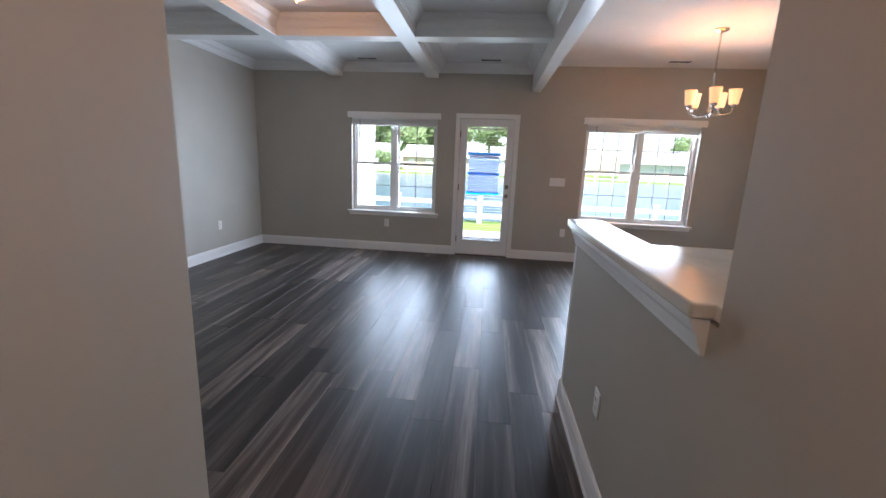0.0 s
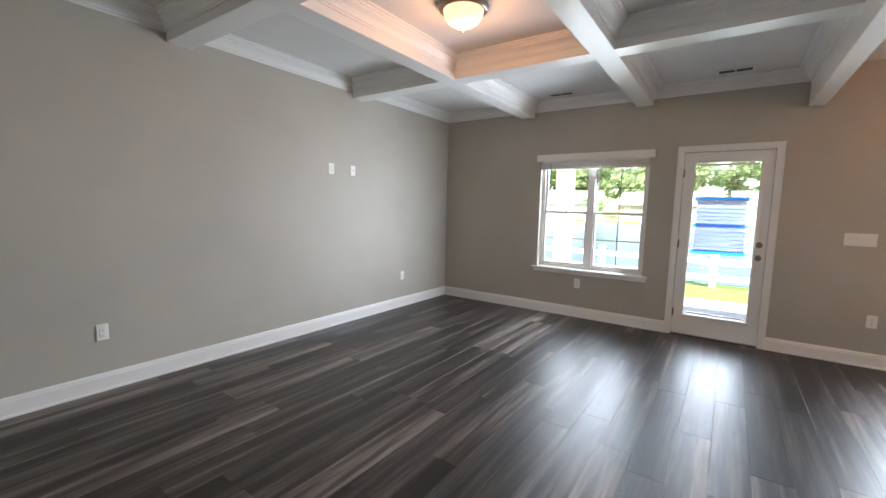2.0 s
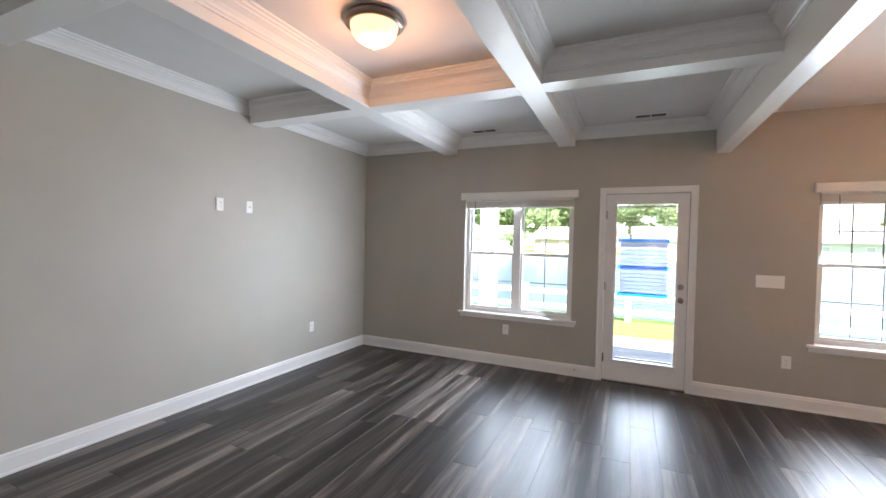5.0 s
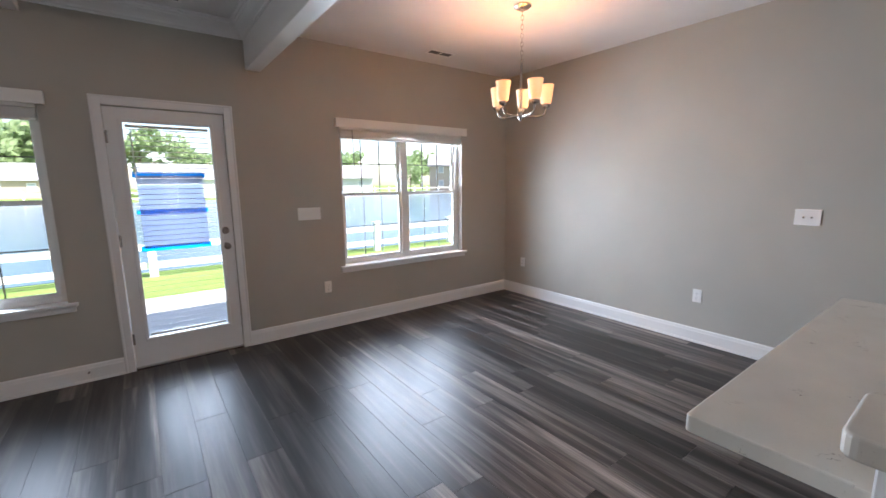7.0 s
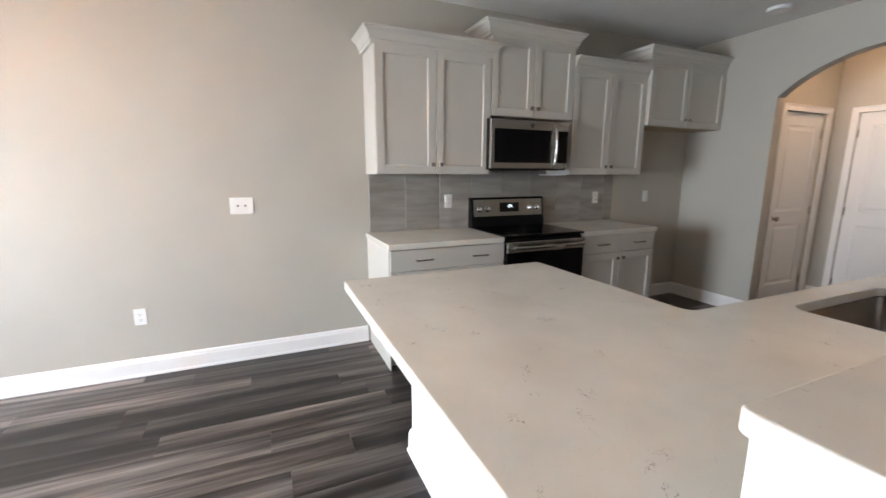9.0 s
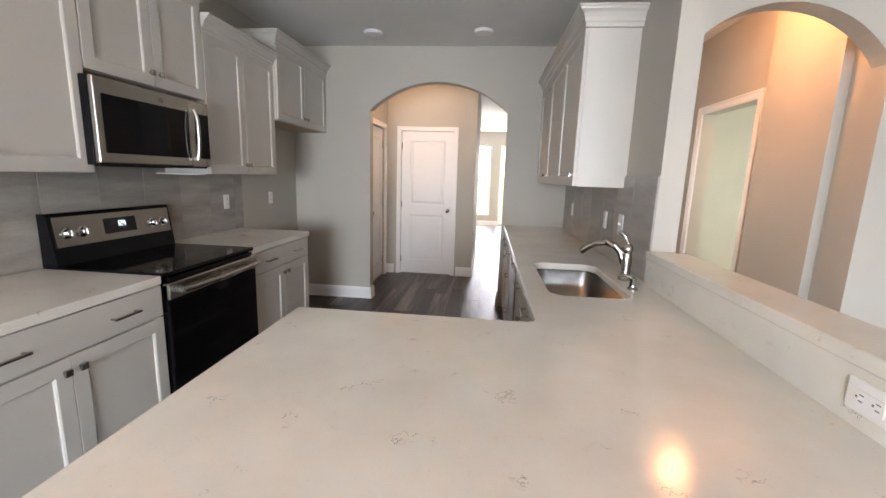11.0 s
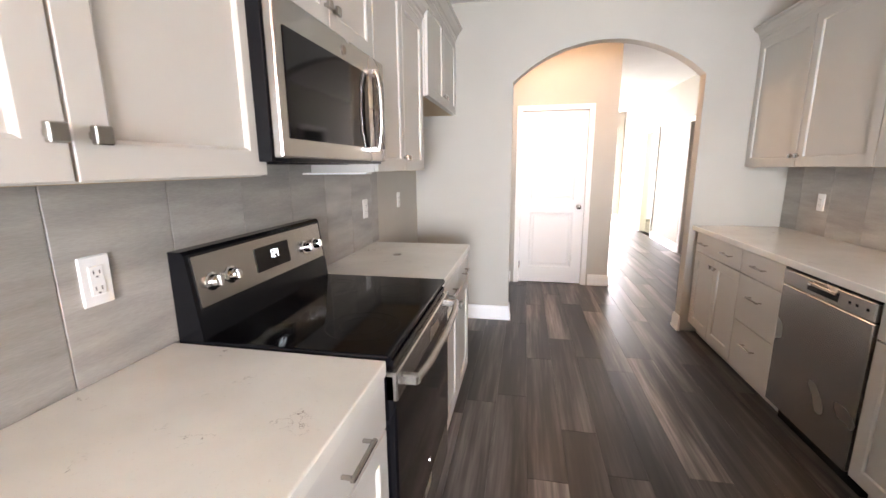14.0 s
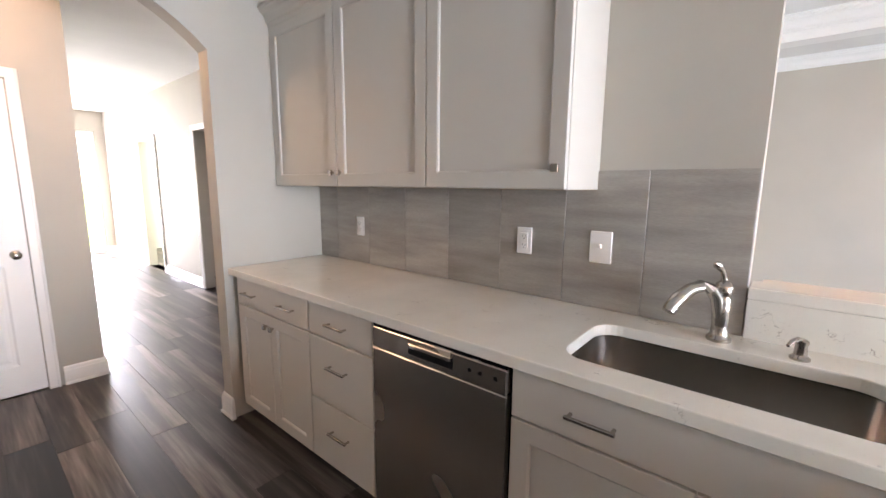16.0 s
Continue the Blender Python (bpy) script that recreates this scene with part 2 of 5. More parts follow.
# ---- building helpers ----
def box(bm, x0, x1, y0, y1, z0, z1, bevel=0.0, seg=1):
    vs = [bm.verts.new((x, y, z)) for x in (x0, x1) for y in (y0, y1) for z in (z0, z1)]
    fs = [bm.faces.new([vs[i] for i in q]) for q in ((0, 1, 3, 2), (4, 6, 7, 5), (0, 4, 5, 1), (2, 3, 7, 6), (0, 2, 6, 4), (1, 5, 7, 3))]
    if bevel:
        es = {e for f in fs for e in f.edges}
        bmesh.ops.bevel(bm, geom=list(es), offset=bevel, segments=seg, affect="EDGES", profile=0.5)
    return bm


def B(*boxes, bevel=0.0, seg=1):
    bm = bmesh.new()
    for b in boxes:
        box(bm, *b, bevel=bevel, seg=seg)
    return bm


def mesh_of(name, bm, material, smooth=False):
    bmesh.ops.recalc_face_normals(bm, faces=bm.faces)
    me = bpy.data.meshes.new(name)
    bm.to_mesh(me)
    bm.free()
    me.materials.append(material)
    if smooth:
        for p in me.polygons:
            p.use_smooth = True
        me.set_sharp_from_angle(angle=radians(38))
    return me


def part(name, bm, material, parent=None, label="", m=None, smooth=False):
    ob = new(name, mesh_of(name, bm, material, smooth))
    if parent is not None:
        ob.parent = parent
    if m is not None:
        ob.matrix_local = m
    if label:
        ob["label"] = label
    return ob


def structure(name, bm, material, label, category, smooth=False):
    return tagged(part(name, bm, material, None, smooth=smooth), label, category, kind="structure")


def thing(name, label, category, m=None, group=""):
    ob = new(name)
    ob.empty_display_size = 0.1
    if m is not None:
        ob.matrix_world = m
    return tagged(ob, label, category, group)


def prism(bm, pts, axis, a, b):
    """Extrudes a flat outline along an axis; pts are the two other coordinates in xyz order."""
    def at(p, v):
        return {"x": (v, p[0], p[1]), "y": (p[0], v, p[1]), "z": (p[0], p[1], v)}[axis]
    lo, hi = [bm.verts.new(at(p, a)) for p in pts], [bm.verts.new(at(p, b)) for p in pts]
    n = len(pts)
    bm.faces.new(lo)
    bm.faces.new(hi)
    for i in range(n):
        bm.faces.new((lo[i], lo[(i + 1) % n], hi[(i + 1) % n], hi[i]))
    return bm


def lathe(bm, prof, seg=24, m=Matrix()):
    rings = []
    for r, z in prof:
        rings.append([bm.verts.new(m @ Vector((r * math.cos(2 * math.pi * i / seg), r * math.sin(2 * math.pi * i / seg), z))) for i in range(seg)])
    for a, b in zip(rings, rings[1:]):
        for i in range(seg):
            bm.faces.new((a[i], a[(i + 1) % seg], b[(i + 1) % seg], b[i]))
    for r in (rings[0], rings[-1]):
        bm.faces.new(r)
    return bm


def tube(bm, pts, radii, seg=12):
    pts = [Vector(p) for p in pts]
    if not isinstance(radii, (list, tuple)):
        radii = [radii] * len(pts)
    up, rings = Vector((0.31, 0.17, 0.93)), []
    for i, p in enumerate(pts):
        d = (pts[min(i + 1, len(pts) - 1)] - pts[max(i - 1, 0)]).normalized()
        if abs(d.dot(up)) > 0.98:
            up = Vector((0.9, 0.3, 0.1))
        s = d.cross(up).normalized()
        u = s.cross(d)
        rings.append([bm.verts.new(p + radii[i] * (math.cos(2 * math.pi * k / seg) * s + math.sin(2 * math.pi * k / seg) * u)) for k in range(seg)])
    for a, b in zip(rings, rings[1:]):
        for i in range(seg):
            bm.faces.new((a[i], a[(i + 1) % seg], b[(i + 1) % seg], b[i]))
    bm.faces.new(rings[0])
    bm.faces.new(rings[-1])
    return bm


def ring_sweep(bm, x0, x1, y0, y1, prof, inward=True):
    """Mitred moulding round a rectangle: prof holds (inset, z)."""
    rings = []
    for o, z in prof:
        o = o if inward else -o
        rings.append([bm.verts.new(p) for p in ((x0 + o, y0 + o, z), (x1 - o, y0 + o, z), (x1 - o, y1 - o, z), (x0 + o, y1 - o, z))])
    for a, b in zip(rings, rings[1:]):
        for i in range(4):
            bm.faces.new((a[i], a[(i + 1) % 4], b[(i + 1) % 4], b[i]))
    return bm


def u_sweep(bm, path, prof, close=True):
    """A moulding along a plan polyline; prof holds (out to the path's right, z)."""
    n = len(path)
    pts = [Vector((p[0], p[1])) for p in path]
    offs = []
    for i in range(n):
        ds = []
        if i > 0:
            ds.append((pts[i] - pts[i - 1]).normalized())
        if i < n - 1:
            ds.append((pts[i + 1] - pts[i]).normalized())
        ns = [Vector((d.y, -d.x)) for d in ds]
        if len(ns) == 1:
            offs.append(ns[0])
        else:
            b = (ns[0] + ns[1]).normalized()
            offs.append(b / max(0.3, b.dot(ns[0])))
    rings = [[bm.verts.new((pts[i].x + offs[i].x * o, pts[i].y + offs[i].y * o, z)) for o, z in prof] for i in range(n)]
    k = len(prof)
    for a, b in zip(rings, rings[1:]):
        for i in range(k if close else k - 1):
            bm.faces.new((a[i], a[(i + 1) % k], b[(i + 1) % k], b[i]))
    if close:
        bm.faces.new(rings[0])
        bm.faces.new(rings[-1])
    return bm


def lin(a, b, n):
    return [a + (b - a) * i / n for i in range(n + 1)]


def arch_points(x0, x1, spring, top, n=20):
    half, rise = (x1 - x0) / 2, top - spring
    r = (half * half + rise * rise) / (2 * rise)
    c, zc = (x0 + x1) / 2, top - r
    a = math.asin(half / r)
    return [(c + r * math.sin(t), zc + r * math.cos(t)) for t in lin(-a, a, n)]

# ---- the setting ----
H = 2.715                      # ceiling
LX, RX, BY = -3.35, 3.775, 6.70   # living wall, range wall, back wall (inner faces)
SX0, SX1 = 0.707, 0.82         # wall between living room and kitchen
KY = -0.867                    # kitchen's arched wall, kitchen face
NY = 1.216                     # living room's near wall
HX = -0.295                     # hall's outer wall
W1 = (-1.86, -0.575, 0.605, 1.995)
W2 = (1.52, 3.035, 0.605, 1.995)
DR = (-0.245, 0.53, 0.0, 2.0)
FLOOR_LOW = -0.02


def holed(bm, axis, a, b, lo, hi, z0, z1, holes):
    """A wall slab along an axis with rectangular holes (from, to, bottom, top), sorted."""
    def put(u0, u1, w0, w1):
        if u1 - u0 > 1e-4 and w1 - w0 > 1e-4:
            box(bm, *((u0, u1, a, b) if axis == "x" else (a, b, u0, u1)), w0, w1)
    at = lo
    for h0, h1, hb, ht in holes:
        put(at, h0, z0, z1)
        put(h0, h1, z0, hb)
        put(h0, h1, ht, z1)
        at = h1
    put(at, hi, z0, z1)
    return bm


structure("wall_back", holed(bmesh.new(), "x", BY, BY + 0.16, LX - 0.16, RX + 0.16, FLOOR_LOW, H, [W1, DR, W2]), WALL, "greige painted back wall with two windows and a glazed door", "wall")
structure("wall_left", B((LX - 0.16, LX, NY - 0.115, BY, FLOOR_LOW, H)), WALL, "greige painted living room wall", "wall")
structure("wall_right", B((RX, RX + 0.16, -2.4, BY, FLOOR_LOW, H)), WALL, "greige painted dining and kitchen wall", "wall")
structure("wall_near", B((LX, HX, NY - 0.115, NY, FLOOR_LOW, H)), WALL, "greige painted living room wall", "wall")
bm = bmesh.new()
ap = arch_points(HX, SX0, 2.03, 2.31)
prism(bm, [(HX, H)] + ap + [(SX0, H)], "y", NY - 0.115, NY)
structure("wall_hall_arch", bm, WALL, "greige arched opening between hall and living room", "wall")
structure("wall_sink", B((SX0, SX1, KY, 1.47, FLOOR_LOW, H)), WALL, "greige painted wall between kitchen and hall", "wall")
structure("half_wall", B((SX0, SX1, 1.47, 2.86, FLOOR_LOW, 1.035)), WALL, "greige half wall under a quartz bar top", "wall")
bm = bmesh.new()
A0, A1 = 1.472, 2.925
ap = arch_points(A0, A1, 2.08, 2.37)
prism(bm, [(A0, H)] + ap + [(A1, H)], "y", KY - 0.115, KY)
box(bm, SX0, A0, KY - 0.115, KY, FLOOR_LOW, H)
box(bm, A1, RX, KY - 0.115, KY, FLOOR_LOW, H)
structure("wall_kitchen_arch", bm, WALL, "greige kitchen wall with an arched opening", "wall")
# hall and foyer
structure("wall_hall", holed(bmesh.new(), "y", HX - 0.115, HX, -2.42, NY - 0.115, FLOOR_LOW, H, [(-0.57, 0.22, 0, 2.04)]), WALL, "greige hall wall with a doorway", "wall")
structure("wall_hall_jog", B((HX, HX + 0.055, 0.36, 0.985, FLOOR_LOW, H)), WALL, "greige hall wall corner", "wall")
structure("wall_hall_end", B((HX, 0.35, -2.42, -2.3, FLOOR_LOW, H)), WALL, "greige wall at the end of the hall", "wall")
structure("wall_foyer", holed(bmesh.new(), "y", 0.235, 0.35, -8.75, -2.42, FLOOR_LOW, H, [(-6.65, -5.85, 0, 2.04), (-4.28, -3.5, 0, 2.04)]), WALL, "greige foyer wall with two doorways", "wall")
HD = (2.125, 2.855)
structure("wall_closet", holed(bmesh.new(), "x", -2.29, -2.175, 1.823, RX, FLOOR_LOW, H, [(HD[0], HD[1], 0, 2.02)]), WALL, "greige wall with a white panel door", "wall")
structure("wall_closet_side", B((1.823, 1.94, -4.6, -2.29, FLOOR_LOW, H)), WALL, "greige foyer wall", "wall")
structure("wall_closet_back", B((1.94, RX, -4.6, -4.48, FLOOR_LOW, H)), WALL, "greige wall", "wall")
structure("wall_cross_end", holed(bmesh.new(), "y", 3.06, 3.175, -2.175, KY - 0.115, FLOOR_LOW, H, [(-2.02, -1.28, 0, 2.02)]), WALL, "greige end wall of the cross hall", "wall")
structure("wall_front", holed(bmesh.new(), "x", -8.9, -8.75, 0.1, RX + 0.16, FLOOR_LOW, H, [(0.5, 1.3, 0, 2.35), (1.55, 3.3, 0.3, 2.35)]), WALL, "greige front wall with tall windows", "wall")
structure("wall_front_side", B((RX, RX + 0.16, -8.75, -4.6, FLOOR_LOW, H)), WALL, "greige front room wall", "wall")
structure("wall_bedroom", holed(bmesh.new(), "y", -3.2, -3.08, -2.42, NY - 0.115, FLOOR_LOW, H, [(-0.85, 0.45, 0.7, 2.1)]), WALL, "pale bedroom wall with a window", "wall")
structure("wall_bedroom_side", B((-3.08, HX - 0.115, -2.42, -2.3, FLOOR_LOW, H)), WALL, "pale bedroom wall", "wall")
structure("wall_study", holed(bmesh.new(), "y", -2.6, -2.48, -8.75, -2.42, FLOOR_LOW, H, [(-6.85, -5.55, 0.7, 2.1)]), WALL, "pale study wall with a window", "wall")
# unseen divider, added so window_light_study leaves the nearer doorway dark
structure("study_light_block", B((-2.48, 0.235, -5.1, -5.0, FLOOR_LOW, H)), WALL, "unseen wall added to keep the study light out of the dark room", "wall")
structure("wall_study_side", B((-2.48, 0.235, -8.9, -8.75, FLOOR_LOW, H)), WALL, "pale study wall", "wall")

# ceilings
structure("ceiling", B((LX - 0.16, RX + 0.16, -9.0, BY + 0.16, H, H + 0.12)), CEIL, "flat white painted ceiling", "ceiling")
BEAM = 2.535
b1, b2, b3 = (-2.16, -1.985), (-0.76, -0.585), (0.725, 0.845)
c1, c2 = (2.95, 3.125), (4.795, 4.97)
structure("ceiling_beam_main", B((b3[0], b3[1], 1.47, BY, 2.37, H), bevel=0.003), TRIM, "deep white beam between living and dining areas", "beam")
for b in (b1, b2):
    structure("ceiling_beam", B((b[0], b[1], NY, BY, BEAM, H), bevel=0.003), TRIM, "white coffered ceiling beam", "beam")
for c in (c1, c2):
    for x0, x1 in ((LX, b1[0]), (b1[1], b2[0]), (b2[1], b3[0])):
        structure("ceiling_beam", B((x0, x1, c[0], c[1], BEAM + 0.001, H)), TRIM, "white coffered ceiling cross beam", "beam")
CROWN = [(0.0, 2.60), (0.012, 2.60), (0.014, 2.612), (0.022, 2.616), (0.026, 2.632), (0.040, 2.652), (0.062, 2.668), (0.070, 2.672), (0.072, 2.684), (0.084, 2.688), (0.088, 2.70), (0.104, 2.703), (0.105, 2.7155)]
for x0, x1 in ((LX, b1[0]), (b1[1], b2[0]), (b2[1], b3[0])):
    for y0, y1 in ((NY, c1[0]), (c1[1], c2[0]), (c2[1], BY)):
        structure("crown_moulding", ring_sweep(bmesh.new(), x0, x1, y0, y1, CROWN), TRIM, "white stepped crown moulding round a coffer", "moulding")
# living side of the sink wall has no beam above the hall stub
structure("hall_header", B((SX0, b3[0], NY, 1.47, 2.37, H)), WALL, "greige wall above the hall corner", "wall")

# baseboards: profile is out from the wall, z
BASE = [(0, 0), (0.022, 0), (0.022, 0.012), (0.016, 0.02), (0.015, 0.098), (0.012, 0.106), (0.010, 0.120), (0.004, 0.130), (0, 0.130)]


def baseboard(*path):
    structure("baseboard", u_sweep(bmesh.new(), path, BASE), TRIM, "white moulded baseboard", "baseboard")


baseboard((HX, NY), (LX, NY), (LX, BY), (-0.312, BY))
baseboard((0.597, BY), (RX, BY), (RX, 2.775))
baseboard((RX, 0.24), (RX, KY), (A1, KY), (A1, KY - 0.115), (3.06, KY - 0.115))
baseboard((3.06, -2.175), (2.95, -2.175))
baseboard((2.045, -2.175), (1.823, -2.175), (1.823, -4.6), (RX, -4.6))
baseboard((SX0, KY - 0.115), (A0, KY - 0.115), (A0, KY), (1.47, KY))
baseboard((SX0 - 0.001, 2.90), (SX0 - 0.001, KY - 0.115))
baseboard((0.35, -3.42), (0.35, -2.3), (HX, -2.3), (HX, -0.66))
baseboard((0.35, -5.77), (0.35, -4.36))
baseboard((0.5, -8.75), (0.35, -8.75), (0.35, -6.73))
baseboard((RX, -8.75), (1.3, -8.75))


def casing(name, axis, plane, out, u0, u1, top, width=0.065, group=None):
    """Three flat mitred boards round an opening; out is the side that they stand on (+1, -1)."""
    t = 0.018
    a, b = sorted((plane, plane + out * t))
    bm = bmesh.new()
    for lo, hi, z0, z1 in ((u0 - width, u0, 0, top + width), (u1, u1 + width, 0, top + width), (u0, u1, top, top + width)):
        box(bm, *((lo, hi, a, b) if axis == "x" else (a, b, lo, hi)), z0, z1, bevel=0.004)
    a, b = sorted((plane + out * t * 0.8, plane + out * (t + 0.006)))
    w = width
    for lo, hi, z0, z1 in ((u0 - w, u0 - w + 0.016, 0, top + w), (u1 + w - 0.016, u1 + w, 0, top + w), (u0 - w + 0.016, u1 + w - 0.016, top + w - 0.016, top + w)):
        box(bm, *((lo, hi, a, b) if axis == "x" else (a, b, lo, hi)), z0, z1, bevel=0.003)
    return structure(name, bm, TRIM, "white painted door casing", "casing")


casing("door_casing_1", "x", BY, -1, DR[0], DR[1], DR[3])
casing("door_casing_2", "x", -2.175, 1, HD[0], HD[1], 2.01, 0.058)
casing("door_casing_3", "y", 3.06, -1, -2.02, -1.28, 2.01)
casing("door_casing_4", "y", HX, 1, -0.57, 0.22, 2.04)
casing("door_casing_5", "y", 0.35, 1, -4.28, -3.5, 2.04)
casing("door_casing_6", "y", 0.35, 1, -6.65, -5.85, 2.04)

# ---- doors ----
def knob(parent, m, name="door_knob", finish=None):
    bm = lathe(bmesh.new(), [(0.028, 0), (0.028, 0.006), (0.012, 0.010), (0.010, 0.03), (0.02, 0.036), (0.027, 0.048), (0.026, 0.06), (0.016, 0.068), (0.001, 0.07)], 20)
    return part(name, bm, finish or NICKEL, parent, "dark nickel door knob with its backlit shade put into the finish" if finish else "satin nickel door knob", m, True)


def hinge(parent, x, y, z):
    part("hinge", B((x - 0.008, x + 0.008, y - 0.01, y, z - 0.045, z + 0.045), bevel=0.003), NICKEL, parent, "satin nickel hinge")


def panel_door(name, width, height, m, label, knob_side=1):
    """Two raised panels; local x across from the middle, front towards -y."""
    ob = thing(name, label, "door", m)
    w = width / 2
    st, t = 0.115, 0.035
    rails = [(0.01, 0.20), (0.86, 1.00), (height - 0.125, height)]
    for a, b in ((-w, -w + st), (w - st, w)):
        part("stile", B((a, b, 0, t, 0.01, height)), DOORPAINT, ob)
    for a, b in rails:
        part("rail", B((-w + st, w - st, 0, t, a, b)), DOORPAINT, ob)
    for (a0, a1), (d0, d1) in zip(rails, rails[1:]):
        bm = bmesh.new()
        x0, x1, z0, z1 = -w + st, w - st, a1, d0
        prof = [(0, 0.0), (0.012, 0.009), (0.03, 0.010), (0.05, 0.003), (0.051, 0.003)]
        rings = [[bm.verts.new(p) for p in ((x0 + o, y, z0 + o), (x1 - o, y, z0 + o), (x1 - o, y, z1 - o), (x0 + o, y, z1 - o))] for o, y in prof]
        for ra, rb in zip(rings, rings[1:]):
            for i in range(4):
                bm.faces.new((ra[i], ra[(i + 1) % 4], rb[(i + 1) % 4], rb[i]))
        bm.faces.new(rings[-1])
        box(bm, x0, x1, 0.012, 0.03, z0, z1)
        part("door_panel", bm, DOORPAINT, ob)
    knob(ob, pose(knob_side * (w - 0.06), 0, 0.93, 90))
    for z in (0.22, 1.0, height - 0.2):
        hinge(ob, -knob_side * (w - 0.002), 0.0, z)
    return ob


panel_door("door_1", HD[1] - HD[0] - 0.006, 2.005, pose((HD[0] + HD[1]) / 2, -2.19, 0, 0, 0, 180), "closed white two-panel closet door with a nickel knob")
panel_door("door_2", 0.732, 2.005, pose(3.085, -1.65, 0, 0, 0, -90), "closed white two-panel door at the end of the cross hall", -1)
panel_door("door_3", 0.77, 2.02, pose(0.12, -3.49, 0, 0, 0, 20), "open white panel door into a dark room")

# glazed back door
bd = thing("door_4", "white glazed back door with blinds inside the glass", "door", pose((DR[0] + DR[1]) / 2, BY + 0.012, 0))
w = (DR[1] - DR[0]) / 2 - 0.003
gx, g0, g1 = 0.287, 0.235, 1.895
for b in ((-w, -gx, 0, 0.045, 0.02, 1.994), (gx, w, 0, 0.045, 0.02, 1.994)):
    part("stile", B(b), DOORPAINT, bd)
for b in ((-gx, gx, 0, 0.045, 0.02, g0), (-gx, gx, 0, 0.045, g1, 1.994)):
    part("rail", B(b), DOORPAINT, bd)
bm = bmesh.new()
for x0, x1, z0, z1 in ((-gx - 0.02, -gx + 0.008, g0 - 0.02, g1 + 0.02), (gx - 0.008, gx + 0.02, g0 - 0.02, g1 + 0.02), (-gx + 0.008, gx - 0.008, g0 - 0.02, g0 + 0.008), (-gx + 0.008, gx - 0.008, g1 - 0.008, g1 + 0.02)):
    box(bm, x0, x1, -0.012, 0.004, z0, z1, bevel=0.005)
part("glass_frame", bm, DOORPAINT, bd)
gl = part("door_glass", B((-gx, gx, 0.026, 0.031, g0, g1)), GLASS, bd, "clear door glass")
gl.visible_shadow = False
part("blind_headrail", B((-gx + 0.02, gx - 0.02, 0.004, 0.024, g1 - 0.04, g1 - 0.02), bevel=0.002), BLIND, bd, "white blind headrail")
n = 40
for i in range(n):
    z = g0 + 0.05 + (g1 - 0.10 - g0) * i / (n - 1)
    bm = bmesh.new()
    prism(bm, [(0.006, z), (0.022, z - 0.004), (0.022, z - 0.0025), (0.006, z + 0.0015)], "x", -gx + 0.022, gx - 0.022)
    part("blind_slat", bm, BLIND, bd)
part("blind_bottom_rail", B((-gx + 0.02, gx - 0.02, 0.004, 0.024, g0 + 0.02, g0 + 0.035), bevel=0.002), BLIND, bd)
part("glass_ledge", B((-gx - 0.012, gx + 0.012, -0.022, -0.0125, g0 - 0.016, g0 + 0.008), bevel=0.003), DOORPAINT, bd, "white ledge under the door glass")
# knob and deadbolt: darker metal colour carries the shade of standing against the light
knob(bd, pose(w - 0.06, 0, 0.92, 90), finish=BRONZE)
part("deadbolt", lathe(bmesh.new(), [(0.03, 0), (0.03, 0.008), (0.024, 0.014), (0.024, 0.02), (0.006, 0.021), (0.006, 0.035), (0.001, 0.036)], 20), BRONZE, bd, "dark nickel deadbolt with its backlit shade put into the finish", pose(w - 0.06, 0, 1.05, 90), True)
for z in (0.25, 1.02, 1.78):
    hinge(bd, -w + 0.004, 0.0, z)
structure("threshold", B((DR[0] - 0.005, DR[1] + 0.005, BY - 0.012, BY + 0.16, 0.0, 0.018), bevel=0.004), NICKEL, "metal door threshold", "threshold")
notice = thing("paper_notice", "grey-blue paper taped to the door glass", "notice", pose(0.12, BY + 0.046, 0))
part("paper_sheet", B((-0.215, 0.225, 0, 0.0015, 0.945, 1.505)), PAPER, notice)
for z, tilt in ((1.512, 0.0), (1.228, 0.004), (0.945, -0.006)):
    part("tape_strip", B((-0.238, 0.24, 0.002, 0.004, z - 0.02 + tilt, z + 0.02)), TAPE, notice, "bright blue painter's tape")
part("blind_wand", tube(bmesh.new(), [(-gx + 0.05, 0.0, g1 - 0.05), (-gx + 0.05, 0.0, g1 - 0.42)], 0.004, 8), PLATE, bd, "clear blind wand")

